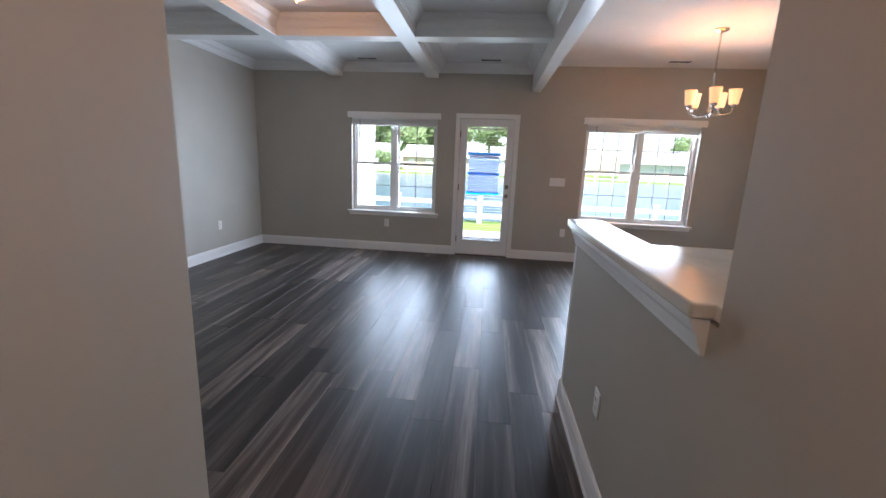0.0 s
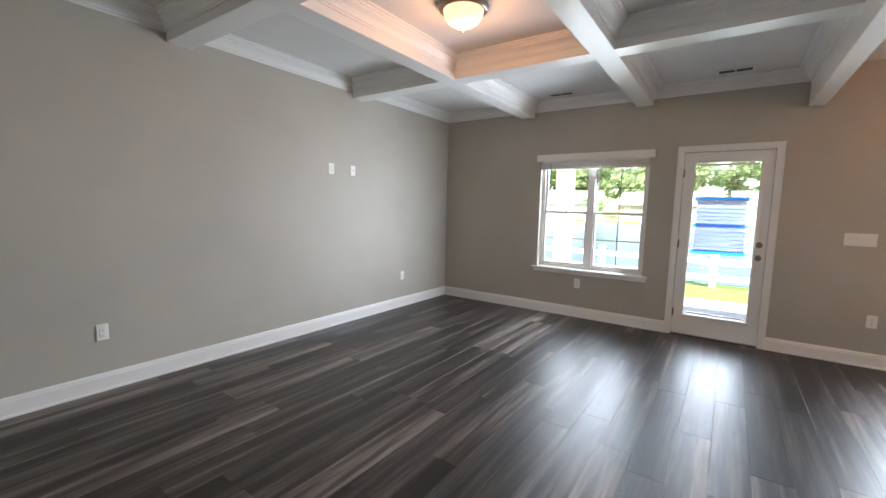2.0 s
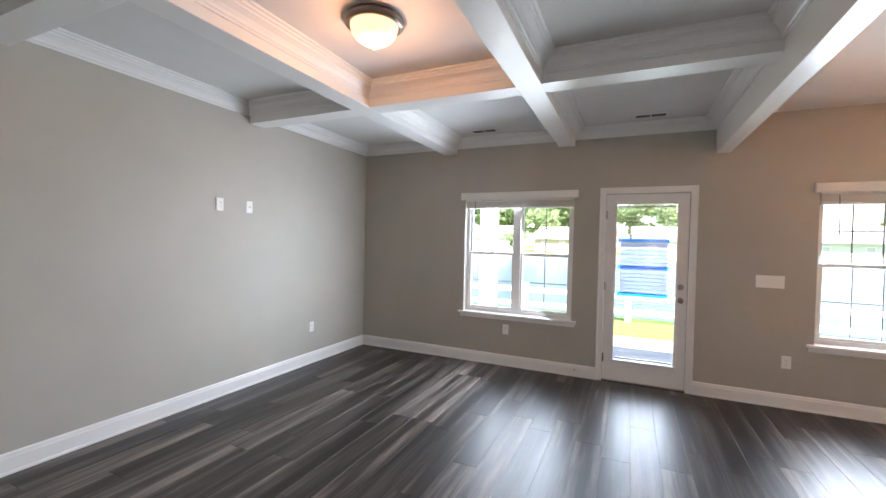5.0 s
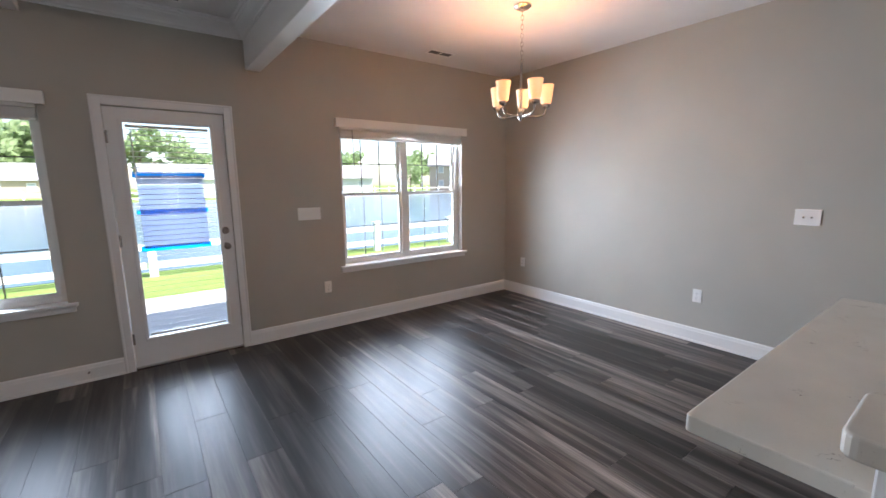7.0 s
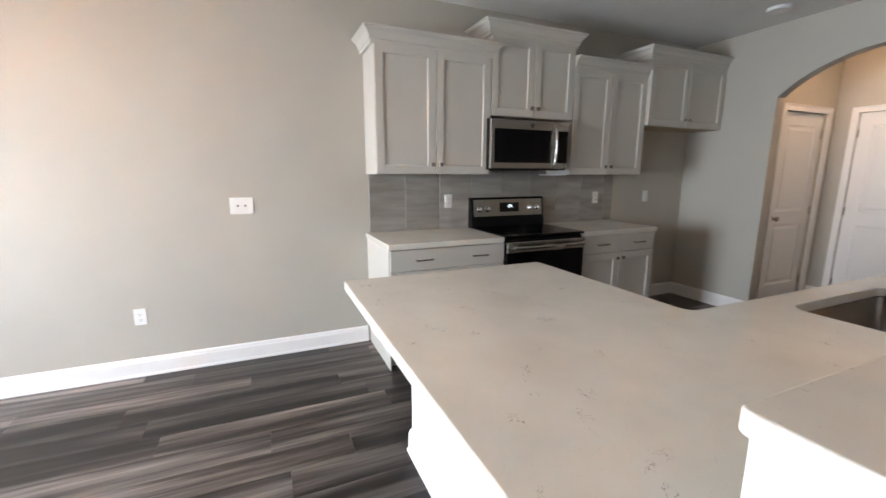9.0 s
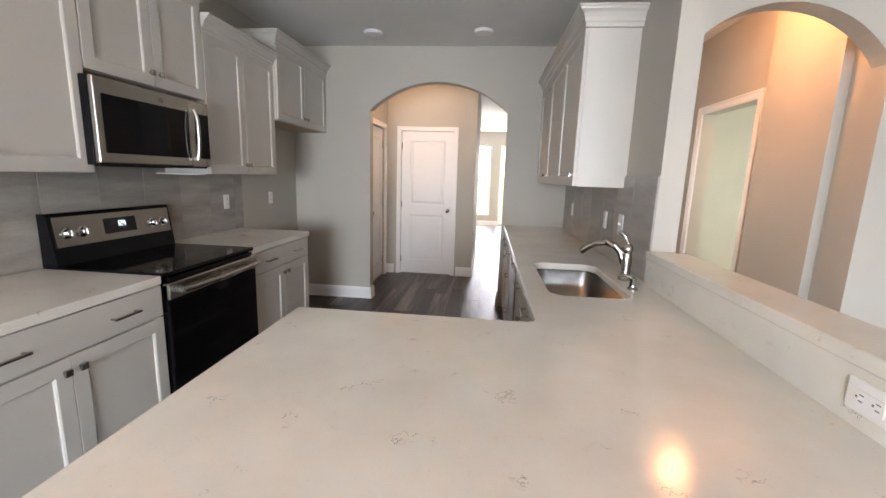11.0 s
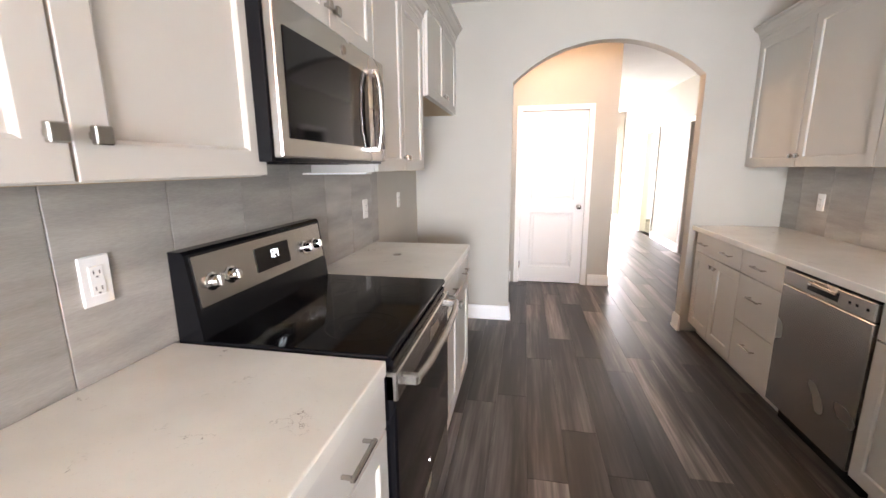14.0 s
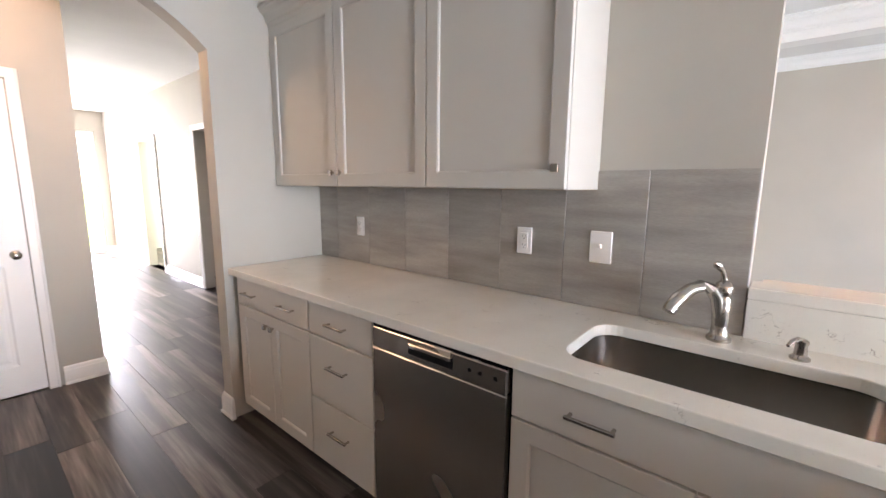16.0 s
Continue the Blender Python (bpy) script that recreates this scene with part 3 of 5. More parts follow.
# ---- windows ----
def window(name, x0, x1, z0, z1, cols, label, blind=0.13):
    ob = thing(name, label, "window", pose((x0 + x1) / 2, BY, 0))
    w = (x1 - x0) / 2
    fy0, fy1 = 0.075, 0.15
    part("window_frame", B((-w, -w + 0.035, fy0, fy1, z0, z1), (w - 0.035, w, fy0, fy1, z0, z1), (-w + 0.035, w - 0.035, fy0, fy1, z0, z0 + 0.04), (-w + 0.035, w - 0.035, fy0, fy1, z1 - 0.035, z1), (-0.036, 0.036, fy0 - 0.004, fy1, z0 + 0.04, z1 - 0.035)), VINYL, ob, "white vinyl window frame")
    zm = (z0 + z1) / 2 + 0.02
    for side in (-1, 1):
        a, b = sorted((side * 0.036, side * (w - 0.035)))
        for lower in (True, False):
            s0, s1 = (z0 + 0.04, zm + 0.018) if lower else (zm - 0.018, z1 - 0.035)
            y0, y1 = (fy0 + 0.008, fy0 + 0.034) if lower else (fy0 + 0.036, fy0 + 0.062)
            f = 0.03
            part("window_sash", B((a, a + f, y0, y1, s0, s1), (b - f, b, y0, y1, s0, s1), (a + f, b - f, y0, y1, s0, s0 + f), (a + f, b - f, y0, y1, s1 - f, s1), bevel=0.003), VINYL, ob, "white sash with grille bars")
            gm = (y0 + y1) / 2
            bm = bmesh.new()
            for i in range(1, cols):
                x = a + f + (b - a - 2 * f) * i / cols
                box(bm, x - 0.0045, x + 0.0045, gm - 0.004, gm + 0.004, s0 + f, s1 - f)
            h = (s0 + s1) / 2
            xs = [a + f + (b - a - 2 * f) * i / cols for i in range(cols + 1)]
            for i in range(cols):
                box(bm, xs[i] + (0.006 if i else 0), xs[i + 1] - (0.006 if i < cols - 1 else 0), gm - 0.004, gm + 0.004, h - 0.0045, h + 0.0045)
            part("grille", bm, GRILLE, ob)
            g = part("pane", B((a + f, b - f, gm + 0.006, gm + 0.009, s0 + f, s1 - f)), GLASS, ob, "clear glass pane")
            g.visible_shadow = False
    part("window_sill", B((-w - 0.055, w + 0.055, -0.045, -0.001, z0 - 0.022, z0 + 0.004), (-w + 0.002, w - 0.002, -0.001, fy0, z0 - 0.018, z0 + 0.004), bevel=0.004), TRIM, ob, "white wooden stool")
    part("window_apron", B((-w - 0.04, w + 0.04, -0.016, -0.001, z0 - 0.065, z0 - 0.022), bevel=0.004), TRIM, ob)
    bo = thing("window_blind", "raised white horizontal blind stacked under its valance", "blind", pose((x0 + x1) / 2, BY, 0))
    v = w + 0.045
    part("valance", B((-v, v, -0.05, -0.038, z1 - 0.03, z1 + 0.055), (-v, -v + 0.012, -0.038, -0.001, z1 - 0.03, z1 + 0.055), (v - 0.012, v, -0.038, -0.001, z1 - 0.03, z1 + 0.055), bevel=0.003), BLIND, bo)
    part("headrail", B((-w + 0.006, w - 0.006, 0.0, 0.045, z1 - 0.05, z1 - 0.004), bevel=0.003), BLIND, bo)
    k = 11
    for i in range(k):
        z = z1 - 0.055 - i * 0.0052
        part("blind_slat", B((-w + 0.012, w - 0.012, -0.002, 0.047, z - 0.0032, z)), BLIND, bo)
    z = z1 - 0.055 - k * 0.0052
    part("blind_wand", tube(bmesh.new(), [(-w + 0.13, -0.012, z1 - 0.05), (-w + 0.135, -0.014, z1 - 0.24), (-w + 0.137, -0.012, z1 - 0.46)], [0.0035, 0.0035, 0.0045], 8), SLOT, bo, "slim tilt wand")
    part("bottom_rail", B((-w + 0.012, w - 0.012, 0.0, 0.046, z - 0.018, z), bevel=0.003), BLIND, bo)
    return ob


window("window_1", *W1, 2, "white twin double-hung window with grilles")
window("window_2", *W2, 3, "white twin double-hung window with grilles in the dining area")


def plain_window(name, axis, plane, u0, u1, z0, z1, cols, rows):
    ob = thing(name, "bright white-framed window", "window")
    d = 0.05
    a, b = plane - d / 2, plane + d / 2
    bm, bg = bmesh.new(), bmesh.new()

    def put(m, lo, hi, w0, w1, t0=a, t1=b):
        box(m, *((lo, hi, t0, t1) if axis == "x" else (t0, t1, lo, hi)), w0, w1)
    put(bm, u0, u0 + 0.05, z0, z1)
    put(bm, u1 - 0.05, u1, z0, z1)
    put(bm, u0 + 0.05, u1 - 0.05, z0, z0 + 0.06)
    put(bm, u0 + 0.05, u1 - 0.05, z1 - 0.06, z1)
    for i in range(1, cols):
        u = u0 + (u1 - u0) * i / cols
        put(bm, u - 0.02, u + 0.02, z0 + 0.06, z1 - 0.06, a + 0.01, b - 0.01)
    for i in range(1, rows):
        z = z0 + (z1 - z0) * i / rows
        put(bm, u0 + 0.05, u1 - 0.05, z - 0.02, z + 0.02, a + 0.012, b - 0.012)
    part("window_frame", bm, VINYL, ob)
    put(bg, u0 + 0.05, u1 - 0.05, z0 + 0.06, z1 - 0.06, plane - 0.003, plane + 0.003)
    part("pane", bg, GLASS, ob, "clear glass pane").visible_shadow = False


plain_window("window_3", "x", -8.83, 0.5, 1.3, 0.0, 2.35, 1, 2)
plain_window("window_4", "x", -8.83, 1.55, 3.3, 0.3, 2.35, 3, 2)
plain_window("window_5", "y", -3.14, -0.85, 0.45, 0.7, 2.1, 2, 2)
plain_window("window_6", "y", -2.54, -6.85, -5.55, 0.7, 2.1, 2, 2)

# ---- kitchen cabinets ----
def bar_pull(parent, x, y, z, length=0.13, vertical=False):
    h = length / 2
    if vertical:
        bm = B((x - 0.005, x + 0.005, y - 0.033, y - 0.022, z - h, z + h), (x - 0.004, x + 0.004, y - 0.024, y, z - h + 0.006, z - h + 0.016), (x - 0.004, x + 0.004, y - 0.024, y, z + h - 0.016, z + h - 0.006), bevel=0.002)
    else:
        bm = B((x - h, x + h, y - 0.033, y - 0.022, z - 0.005, z + 0.005), (x - h + 0.004, x - h + 0.014, y - 0.024, y, z - 0.004, z + 0.004), (x + h - 0.014, x + h - 0.004, y - 0.024, y, z - 0.004, z + 0.004), bevel=0.002)
    return part("handle", bm, NICKEL, parent, "satin nickel bar pull")


def square_knob(parent, x, y, z):
    bm = B((x - 0.014, x + 0.014, y - 0.026, y - 0.014, z - 0.014, z + 0.014), (x - 0.006, x + 0.006, y - 0.015, y, z - 0.006, z + 0.006), bevel=0.002)
    return part("knob", bm, NICKEL, parent, "satin nickel square knob")


def shaker(name, parent, x0, x1, z0, z1, front, knob_at=None, pull=None, rail=0.057):
    """A framed door or drawer front whose back lies at y = front; pulls is a list of (x, z)."""
    t = 0.019
    bm = bmesh.new()
    y0, y1 = front - t, front
    # one closed shell: back, edge, rounded face, sloped inner edge, recessed field
    steps = ((0, y1), (0, y0 + 0.0015), (0.0015, y0), (rail, y0), (rail + 0.006, y0 + 0.004), (rail + 0.007, y0 + 0.010))
    rings = [[bm.verts.new(p) for p in ((x0 + o, y, z0 + o), (x1 - o, y, z0 + o), (x1 - o, y, z1 - o), (x0 + o, y, z1 - o))] for o, y in steps]
    bm.faces.new(rings[0])
    for ra, rb in zip(rings, rings[1:]):
        for i in range(4):
            bm.faces.new((ra[i], ra[(i + 1) % 4], rb[(i + 1) % 4], rb[i]))
    bm.faces.new(rings[-1])
    ob = part(name, bm, CABINET, parent)
    if knob_at:
        square_knob(ob, knob_at[0], y0, knob_at[1])
    for p in pull or ():
        bar_pull(ob, p[0], y0, p[1])
    return ob


def slab_front(parent, x0, x1, z0, z1, front, pulls):
    ob = part("drawer", B((x0, x1, front - 0.019, front, z0, z1), bevel=0.002), CABINET, parent)
    for x, z in pulls:
        bar_pull(ob, x, front - 0.019, z)
    return ob


def base_cabinet(width, m, label, fronts, depth=0.6, sides=True):
    ob = thing("base_cabinet", label, "cabinet", m, "kitchen cabinets")
    part("body", B((0, width, 0, depth, 0.105, 0.876), bevel=0.001), CABINET, ob)
    part("toe_kick", B((0.0, width, 0.07, depth, 0.0, 0.104)), CABINET, ob)
    fronts(ob)
    return ob


def upper_cabinet(width, m, label, z0, z1, crown, doors, depth=0.315, kz=0.07, ends=(True, True), knobs=None):
    ob = thing("wall_cabinet", label, "cabinet", m, "kitchen cabinets")
    part("body", B((0, width, 0, depth, z0, z1), bevel=0.001), CABINET, ob)
    part("underside", B((0.012, width - 0.012, 0.012, depth - 0.01, z0 - 0.0015, z0 - 0.0002)), CABIN, ob, "bare maple underside")
    g, dw = 0.003, width / doors
    for i in range(doors):
        a, b = i * dw + g, (i + 1) * dw - g
        side = knobs[i] if knobs else ("r" if i % 2 == 0 else "l")
        shaker("door", ob, a, b, z0 + 0.003, z1 - 0.006, -0.001, ((b - 0.028) if side == "r" else (a + 0.028), z0 + kz))
    c0, c1 = z1 - 0.012, z1 + crown
    hgt = c1 - c0
    prof = [(0, c0), (0.022, c0), (0.024, c0 + 0.2 * hgt), (0.032, c0 + 0.25 * hgt), (0.036, c0 + 0.45 * hgt), (0.05, c0 + 0.66 * hgt), (0.068, c0 + 0.78 * hgt), (0.07, c1 - 0.012), (0.078, c1 - 0.01), (0.078, c1), (0, c1)]
    path = []
    if ends[0]:
        path.append((0, depth))
    path += [(0, 0), (width, 0)]
    if ends[1]:
        path.append((width, depth))
    bm = bmesh.new()
    u_sweep(bm, path, prof)
    box(bm, 0.001, width - 0.001, 0.001, depth, c1 - 0.02, c1 - 0.001)
    part("crown", bm, CABINET, ob, "stepped crown moulding")
    return ob


# range wall: fronts towards -x; local x runs towards -y
LF = 3.165


def on_range_wall(y, x=LF):
    return pose(x, y, 0, 0, 0, -90)


RY0, RY1 = 1.10, 1.857           # cooker


def fr_left(ob):
    w = 2.752 - RY1
    slab_front(ob, 0.004, w - 0.004, 0.722, 0.868, -0.001, [(w * 0.27, 0.795), (w * 0.76, 0.795)])
    shaker("door", ob, 0.004, w / 2 - 0.0015, 0.11, 0.714, -0.001, (w / 2 - 0.03, 0.665))
    shaker("door", ob, w / 2 + 0.0015, w - 0.004, 0.11, 0.714, -0.001, (w / 2 + 0.03, 0.665))


base_cabinet(2.752 - RY1, on_range_wall(2.752), "pale grey base cabinet with a wide drawer and two doors", fr_left, RX - LF)
part("end_panel", B((-0.006, 0.0, 0.0, RX - LF, 0.0, 0.876)), CABINET, bpy.data.objects["base_cabinet"], "pale grey end panel")


def fr_left2(ob):
    w = RY0 - 0.262
    slab_front(ob, 0.004, w / 2 - 0.002, 0.722, 0.868, -0.001, [(w * 0.25, 0.795)])
    slab_front(ob, w / 2 + 0.002, w - 0.004, 0.722, 0.868, -0.001, [(w * 0.75, 0.795)])
    shaker("door", ob, 0.004, w / 2 - 0.0015, 0.11, 0.714, -0.001, (w / 2 - 0.03, 0.665))
    shaker("door", ob, w / 2 + 0.0015, w - 0.004, 0.11, 0.714, -0.001, (w / 2 + 0.03, 0.665))


base_cabinet(RY0 - 0.262, on_range_wall(RY0), "pale grey base cabinet beside the fridge space", fr_left2, RX - LF)
UF = 3.462
upper_cabinet(2.752 - 1.835, on_range_wall(2.752, UF), "pale grey two-door wall cabinet with crown moulding", 1.378, 2.262, 0.09, 2, RX - UF)
upper_cabinet(0.80, on_range_wall(1.833, UF), "raised pale grey wall cabinet above the microwave", 1.832, 2.425, 0.095, 2, RX - UF)
upper_cabinet(0.853, on_range_wall(1.031, UF), "pale grey two-door wall cabinet with crown moulding", 1.378, 2.262, 0.09, 2, RX - UF, ends=(False, False))
upper_cabinet(0.176 - KY - 0.004, on_range_wall(0.176, 3.43), "raised pale grey wall cabinet above the fridge space", 1.832, 2.425, 0.095, 2, RX - 3.43, ends=(True, False))

# sink wall: fronts towards +x; local x runs towards +y
RF = 1.412


def on_sink_wall(y, x=RF):
    return pose(x, y, 0, 0, 0, 90)


def fr_a(ob):
    w = -0.088 + 0.845
    slab_front(ob, 0.05, w - 0.003, 0.722, 0.868, -0.001, [(w * 0.27, 0.795), (w * 0.77, 0.795)])
    shaker("door", ob, 0.05, w / 2 + 0.02, 0.11, 0.714, -0.001, (w / 2 - 0.008, 0.655))
    shaker("door", ob, w / 2 + 0.024, w - 0.003, 0.11, 0.714, -0.001, (w / 2 + 0.052, 0.655))


base_cabinet(-0.088 + 0.845, on_sink_wall(-0.845), "pale grey base cabinet with two drawers and two doors", fr_a, RF - SX1)


def fr_b(ob):
    w = 0.36 + 0.086
    slab_front(ob, 0.003, w - 0.003, 0.722, 0.868, -0.001, [(w * 0.5, 0.795)])
    slab_front(ob, 0.003, w - 0.003, 0.415, 0.714, -0.001, [(w * 0.5, 0.60)])
    slab_front(ob, 0.003, w - 0.003, 0.11, 0.407, -0.001, [(w * 0.5, 0.29)])


base_cabinet(0.446, on_sink_wall(-0.086), "pale grey base cabinet with three drawers", fr_b, RF - SX1)


def fr_c(ob):
    w = 0.95
    slab_front(ob, 0.003, w - 0.003, 0.722, 0.868, -0.001, [(w * 0.25, 0.795), (w * 0.76, 0.795)])
    shaker("door", ob, 0.003, w / 2 - 0.0015, 0.11, 0.714, -0.001, (w / 2 - 0.03, 0.665))
    shaker("door", ob, w / 2 + 0.0015, w - 0.003, 0.11, 0.714, -0.001, (w / 2 + 0.03, 0.665))


# sink unit: a carcase of panels, open above for the basin
ob = thing("base_cabinet", "pale grey sink cabinet with two doors", "cabinet", on_sink_wall(0.974), "kitchen cabinets")
d = RF - SX1
part("body", B((0, 0.018, 0, d, 0.105, 0.876), (0.932, 0.95, 0, d, 0.105, 0.876), (0.018, 0.932, d - 0.01, d, 0.105, 0.876), (0.018, 0.932, 0, d - 0.01, 0.105, 0.123), (0.018, 0.932, 0, 0.018, 0.123, 0.876)), CABINET, ob)
part("toe_kick", B((0, 0.95, 0.07, d, 0, 0.104)), CABINET, ob)
fr_c(ob)
upper_cabinet(0.614, on_sink_wall(KY + 0.003, 1.112), "pale grey wall cabinet beside the arched opening", 1.378, 2.285, 0.09, 1, 1.112 - SX1, ends=(False, False), knobs=["r"])
ob = upper_cabinet(0.614 * 2 - 0.003, on_sink_wall(-0.249, 1.112), "pale grey two-door wall cabinet over the sink run", 1.378, 2.285, 0.09, 2, 1.112 - SX1, ends=(False, True), knobs=["l", "r"])

# peninsula base: fronts towards the kitchen (-y)
def fr_p(ob):
    w = 2.275 - 1.46
    slab_front(ob, 0.08, w - 0.003, 0.722, 0.868, -0.001, [(w * 0.55, 0.795)])
    shaker("door", ob, 0.08, w / 2 + 0.04, 0.11, 0.714, -0.001, (w / 2 + 0.012, 0.665))
    shaker("door", ob, w / 2 + 0.043, w - 0.003, 0.11, 0.714, -0.001, (w / 2 + 0.07, 0.665))


base_cabinet(2.275 - 1.46, pose(1.46, 2.19, 0), "pale grey peninsula base cabinet", fr_p, 0.62)
pn = thing("peninsula_panel", "white painted back and end panel of the peninsula", "panel")
part("back_panel", B((SX1 + 0.001, 2.292, 2.812, 2.90, 0.0, 0.876)), TRIM, pn)
part("end_panel", B((2.276, 2.292, 2.19, 2.811, 0.0, 0.876)), TRIM, pn)
part("base_trim", u_sweep(bmesh.new(), ((2.292, 2.19), (2.292, 2.90), (SX1 + 0.03, 2.90)), BASE), TRIM, pn, "white base moulding")
part("top_trim", u_sweep(bmesh.new(), ((2.292, 2.90), (SX1 + 0.03, 2.90)), [(0, 0.82), (0.012, 0.82), (0.018, 0.85), (0.03, 0.87), (0.03, 0.8755), (0, 0.8755)]), TRIM, pn, "white moulding under the counter")
part("corner_filler", B((SX1 + 0.001, 1.45, 1.93, 2.81, 0.0, 0.876)), CABINET, pn)

# ---- counters ----
CZ0, CZ1 = 0.877, 0.914


def counter(name, outline, label, holes=None):
    bm = bmesh.new()
    lo = [bm.verts.new((x, y, CZ0)) for x, y in outline]
    hi = [bm.verts.new((x, y, CZ1)) for x, y in outline]
    n = len(lo)
    tops = [hi]
    if holes:
        hlo = [bm.verts.new((x, y, CZ0)) for x, y in holes]
        hhi = [bm.verts.new((x, y, CZ1)) for x, y in holes]
        k = len(holes)
        for i in range(k):
            bm.faces.new((hlo[i], hlo[(i + 1) % k], hhi[(i + 1) % k], hhi[i]))
        for ring, hole in ((hi, hhi), (lo, hlo)):
            es = []
            for r in (ring, hole):
                for i in range(len(r)):
                    e = bm.edges.get((r[i], r[(i + 1) % len(r)]))
                    es.append(e or bm.edges.new((r[i], r[(i + 1) % len(r)])))
            bmesh.ops.triangle_fill(bm, edges=es, use_beauty=True)
    else:
        bm.faces.new(hi)
        bm.faces.new(lo)
    for i in range(n):
        bm.faces.new((lo[i], lo[(i + 1) % n], hi[(i + 1) % n], hi[i]))
    bmesh.ops.recalc_face_normals(bm, faces=bm.faces)
    es = [e for e in bm.edges if len(e.link_faces) == 2 and abs(e.verts[0].co.z - CZ1) < 1e-5 and abs(e.verts[1].co.z - CZ1) < 1e-5 and min(f.normal.z for f in e.link_faces) < 0.3]
    bmesh.ops.bevel(bm, geom=es, offset=0.004, segments=2, affect="EDGES", profile=0.5)
    ob = part(name, bm, QUARTZ, None)
    return tagged(ob, label, "countertop")


def rounded(x0, x1, y0, y1, r, n=6):
    pts = []
    for cx, cy, a in ((x1 - r, y1 - r, 0), (x0 + r, y1 - r, 90), (x0 + r, y0 + r, 180), (x1 - r, y0 + r, 270)):
        for t in lin(a, a + 90, n):
            pts.append((cx + r * math.cos(radians(t)), cy + r * math.sin(radians(t))))
    return pts


def corner(cx, cy, r, a0, a1, n=5):
    return [(cx + r * math.cos(radians(t)), cy + r * math.sin(radians(t))) for t in lin(a0, a1, n)]


CE = 1.45
sink_hole = rounded(0.985, 1.345, 1.075, 1.785, 0.075)
outline = [(SX1 + 0.003, KY + 0.002), (CE, KY + 0.002)] + corner(CE + 0.04, 2.155 - 0.04, 0.04, 180, 90) + corner(2.33 - 0.012, 2.155 + 0.012, 0.012, -90, 0) + corner(2.33 - 0.015, 3.20 - 0.015, 0.015, 0, 90) + corner(0.845, 3.185, 0.015, 90, 180) + [(0.83, 2.93), (SX1 + 0.003, 2.93)]
counter("countertop", outline, "cream flecked quartz countertop of sink run and peninsula", sink_hole)
for y0, y1 in ((RY1 + 0.004, 2.768), (0.245, RY0 - 0.004)):
    counter("countertop", corner(3.137 + 0.008, y0 + 0.008, 0.008, 270, 180, 3) + corner(3.137 + 0.008, y1 - 0.008, 0.008, 180, 90, 3) + [(RX - 0.003, y1), (RX - 0.003, y0)], "cream flecked quartz countertop beside the cooker")
hole = tagged(part("countertop_plug", lathe(bmesh.new(), [(0.022, 0.9145), (0.022, 0.917), (0.014, 0.9175), (0.013, 0.9165), (0.001, 0.9165)], 20, pose(3.5, 0.62, 0)), BRONZE, None), "small dark round cap on the countertop", "cap")

# raised bar top with its moulding
bm = bmesh.new()
prism(bm, corner(0.66 + 0.012, 1.50 + 0.012, 0.012, 270, 180, 3) + corner(0.655 + 0.02, 2.935 - 0.02, 0.02, 180, 90, 4) + corner(0.845 - 0.02, 2.935 - 0.02, 0.02, 90, 0, 4) + [(0.845, 1.473), (0.71, 1.473), (0.71, 1.50)], "z", 1.042, 1.08)
bmesh.ops.recalc_face_normals(bm, faces=bm.faces)
es = [e for e in bm.edges if len(e.link_faces) == 2 and abs(e.verts[0].co.z - e.verts[1].co.z) < 1e-6 and abs(e.link_faces[0].normal.z - e.link_faces[1].normal.z) > 0.5]
bmesh.ops.bevel(bm, geom=es, offset=0.006, segments=3, affect="EDGES", profile=0.5)
tagged(part("breakfast_bar", bm, QUARTZ, None), "cream quartz bar top on the half wall", "countertop")
structure("bar_trim", u_sweep(bmesh.new(), ((SX0, 2.885), (SX0, 1.503)), [(0, 0.955), (0.010, 0.955), (0.012, 0.972), (0.018, 0.978), (0.022, 1.0), (0.034, 1.016), (0.036, 1.03), (0.042, 1.034), (0.042, 1.0415), (0, 1.0415)]), TRIM, "white moulding under the bar top", "moulding")
tagged(part("bar_splash", B((SX1, SX1 + 0.02, 1.474, 2.8605, 0.9145, 1.0415)), QUARTZ, None), "quartz upstand between counter and bar top", "backsplash")

structure("bar_end_board", B((SX0 - 0.001, SX1 + 0.021, 2.861, 2.90, 0.0, 1.0415), bevel=0.003), TRIM, "white painted end board of the half wall", "trim")

# ---- tiled splashbacks ----
def splash(name, plane, out, y0, y1, z0, ztop, first, width, label):
    ob = structure(name, B((*sorted((plane + out * 0.0005, plane + out * 0.004)), y0, y1, z0, ztop)), GROUT, label, "backsplash")
    edges = [y0] + [first + width * i for i in range(-3, 14) if y0 + 0.01 < first + width * i < y1 - 0.01] + [y1]
    for a, b in zip(edges, edges[1:]):
        part("tile", B((*sorted((plane + out * 0.004, plane + out * 0.010)), a + 0.0012, b - 0.0012, z0 + 0.001, ztop - 0.001), bevel=0.0012), TILE, ob)


splash("backsplash_sink", SX1, 1, KY + 0.004, 1.47, 0.9145, 1.449, -0.061, 0.305, "large grey streaked wall tiles behind the sink")
splash("backsplash_cooker", RX, -1, 0.18, 2.735, 0.9145, 1.44, 0.298, 0.305, "large grey streaked wall tiles behind the cooker")

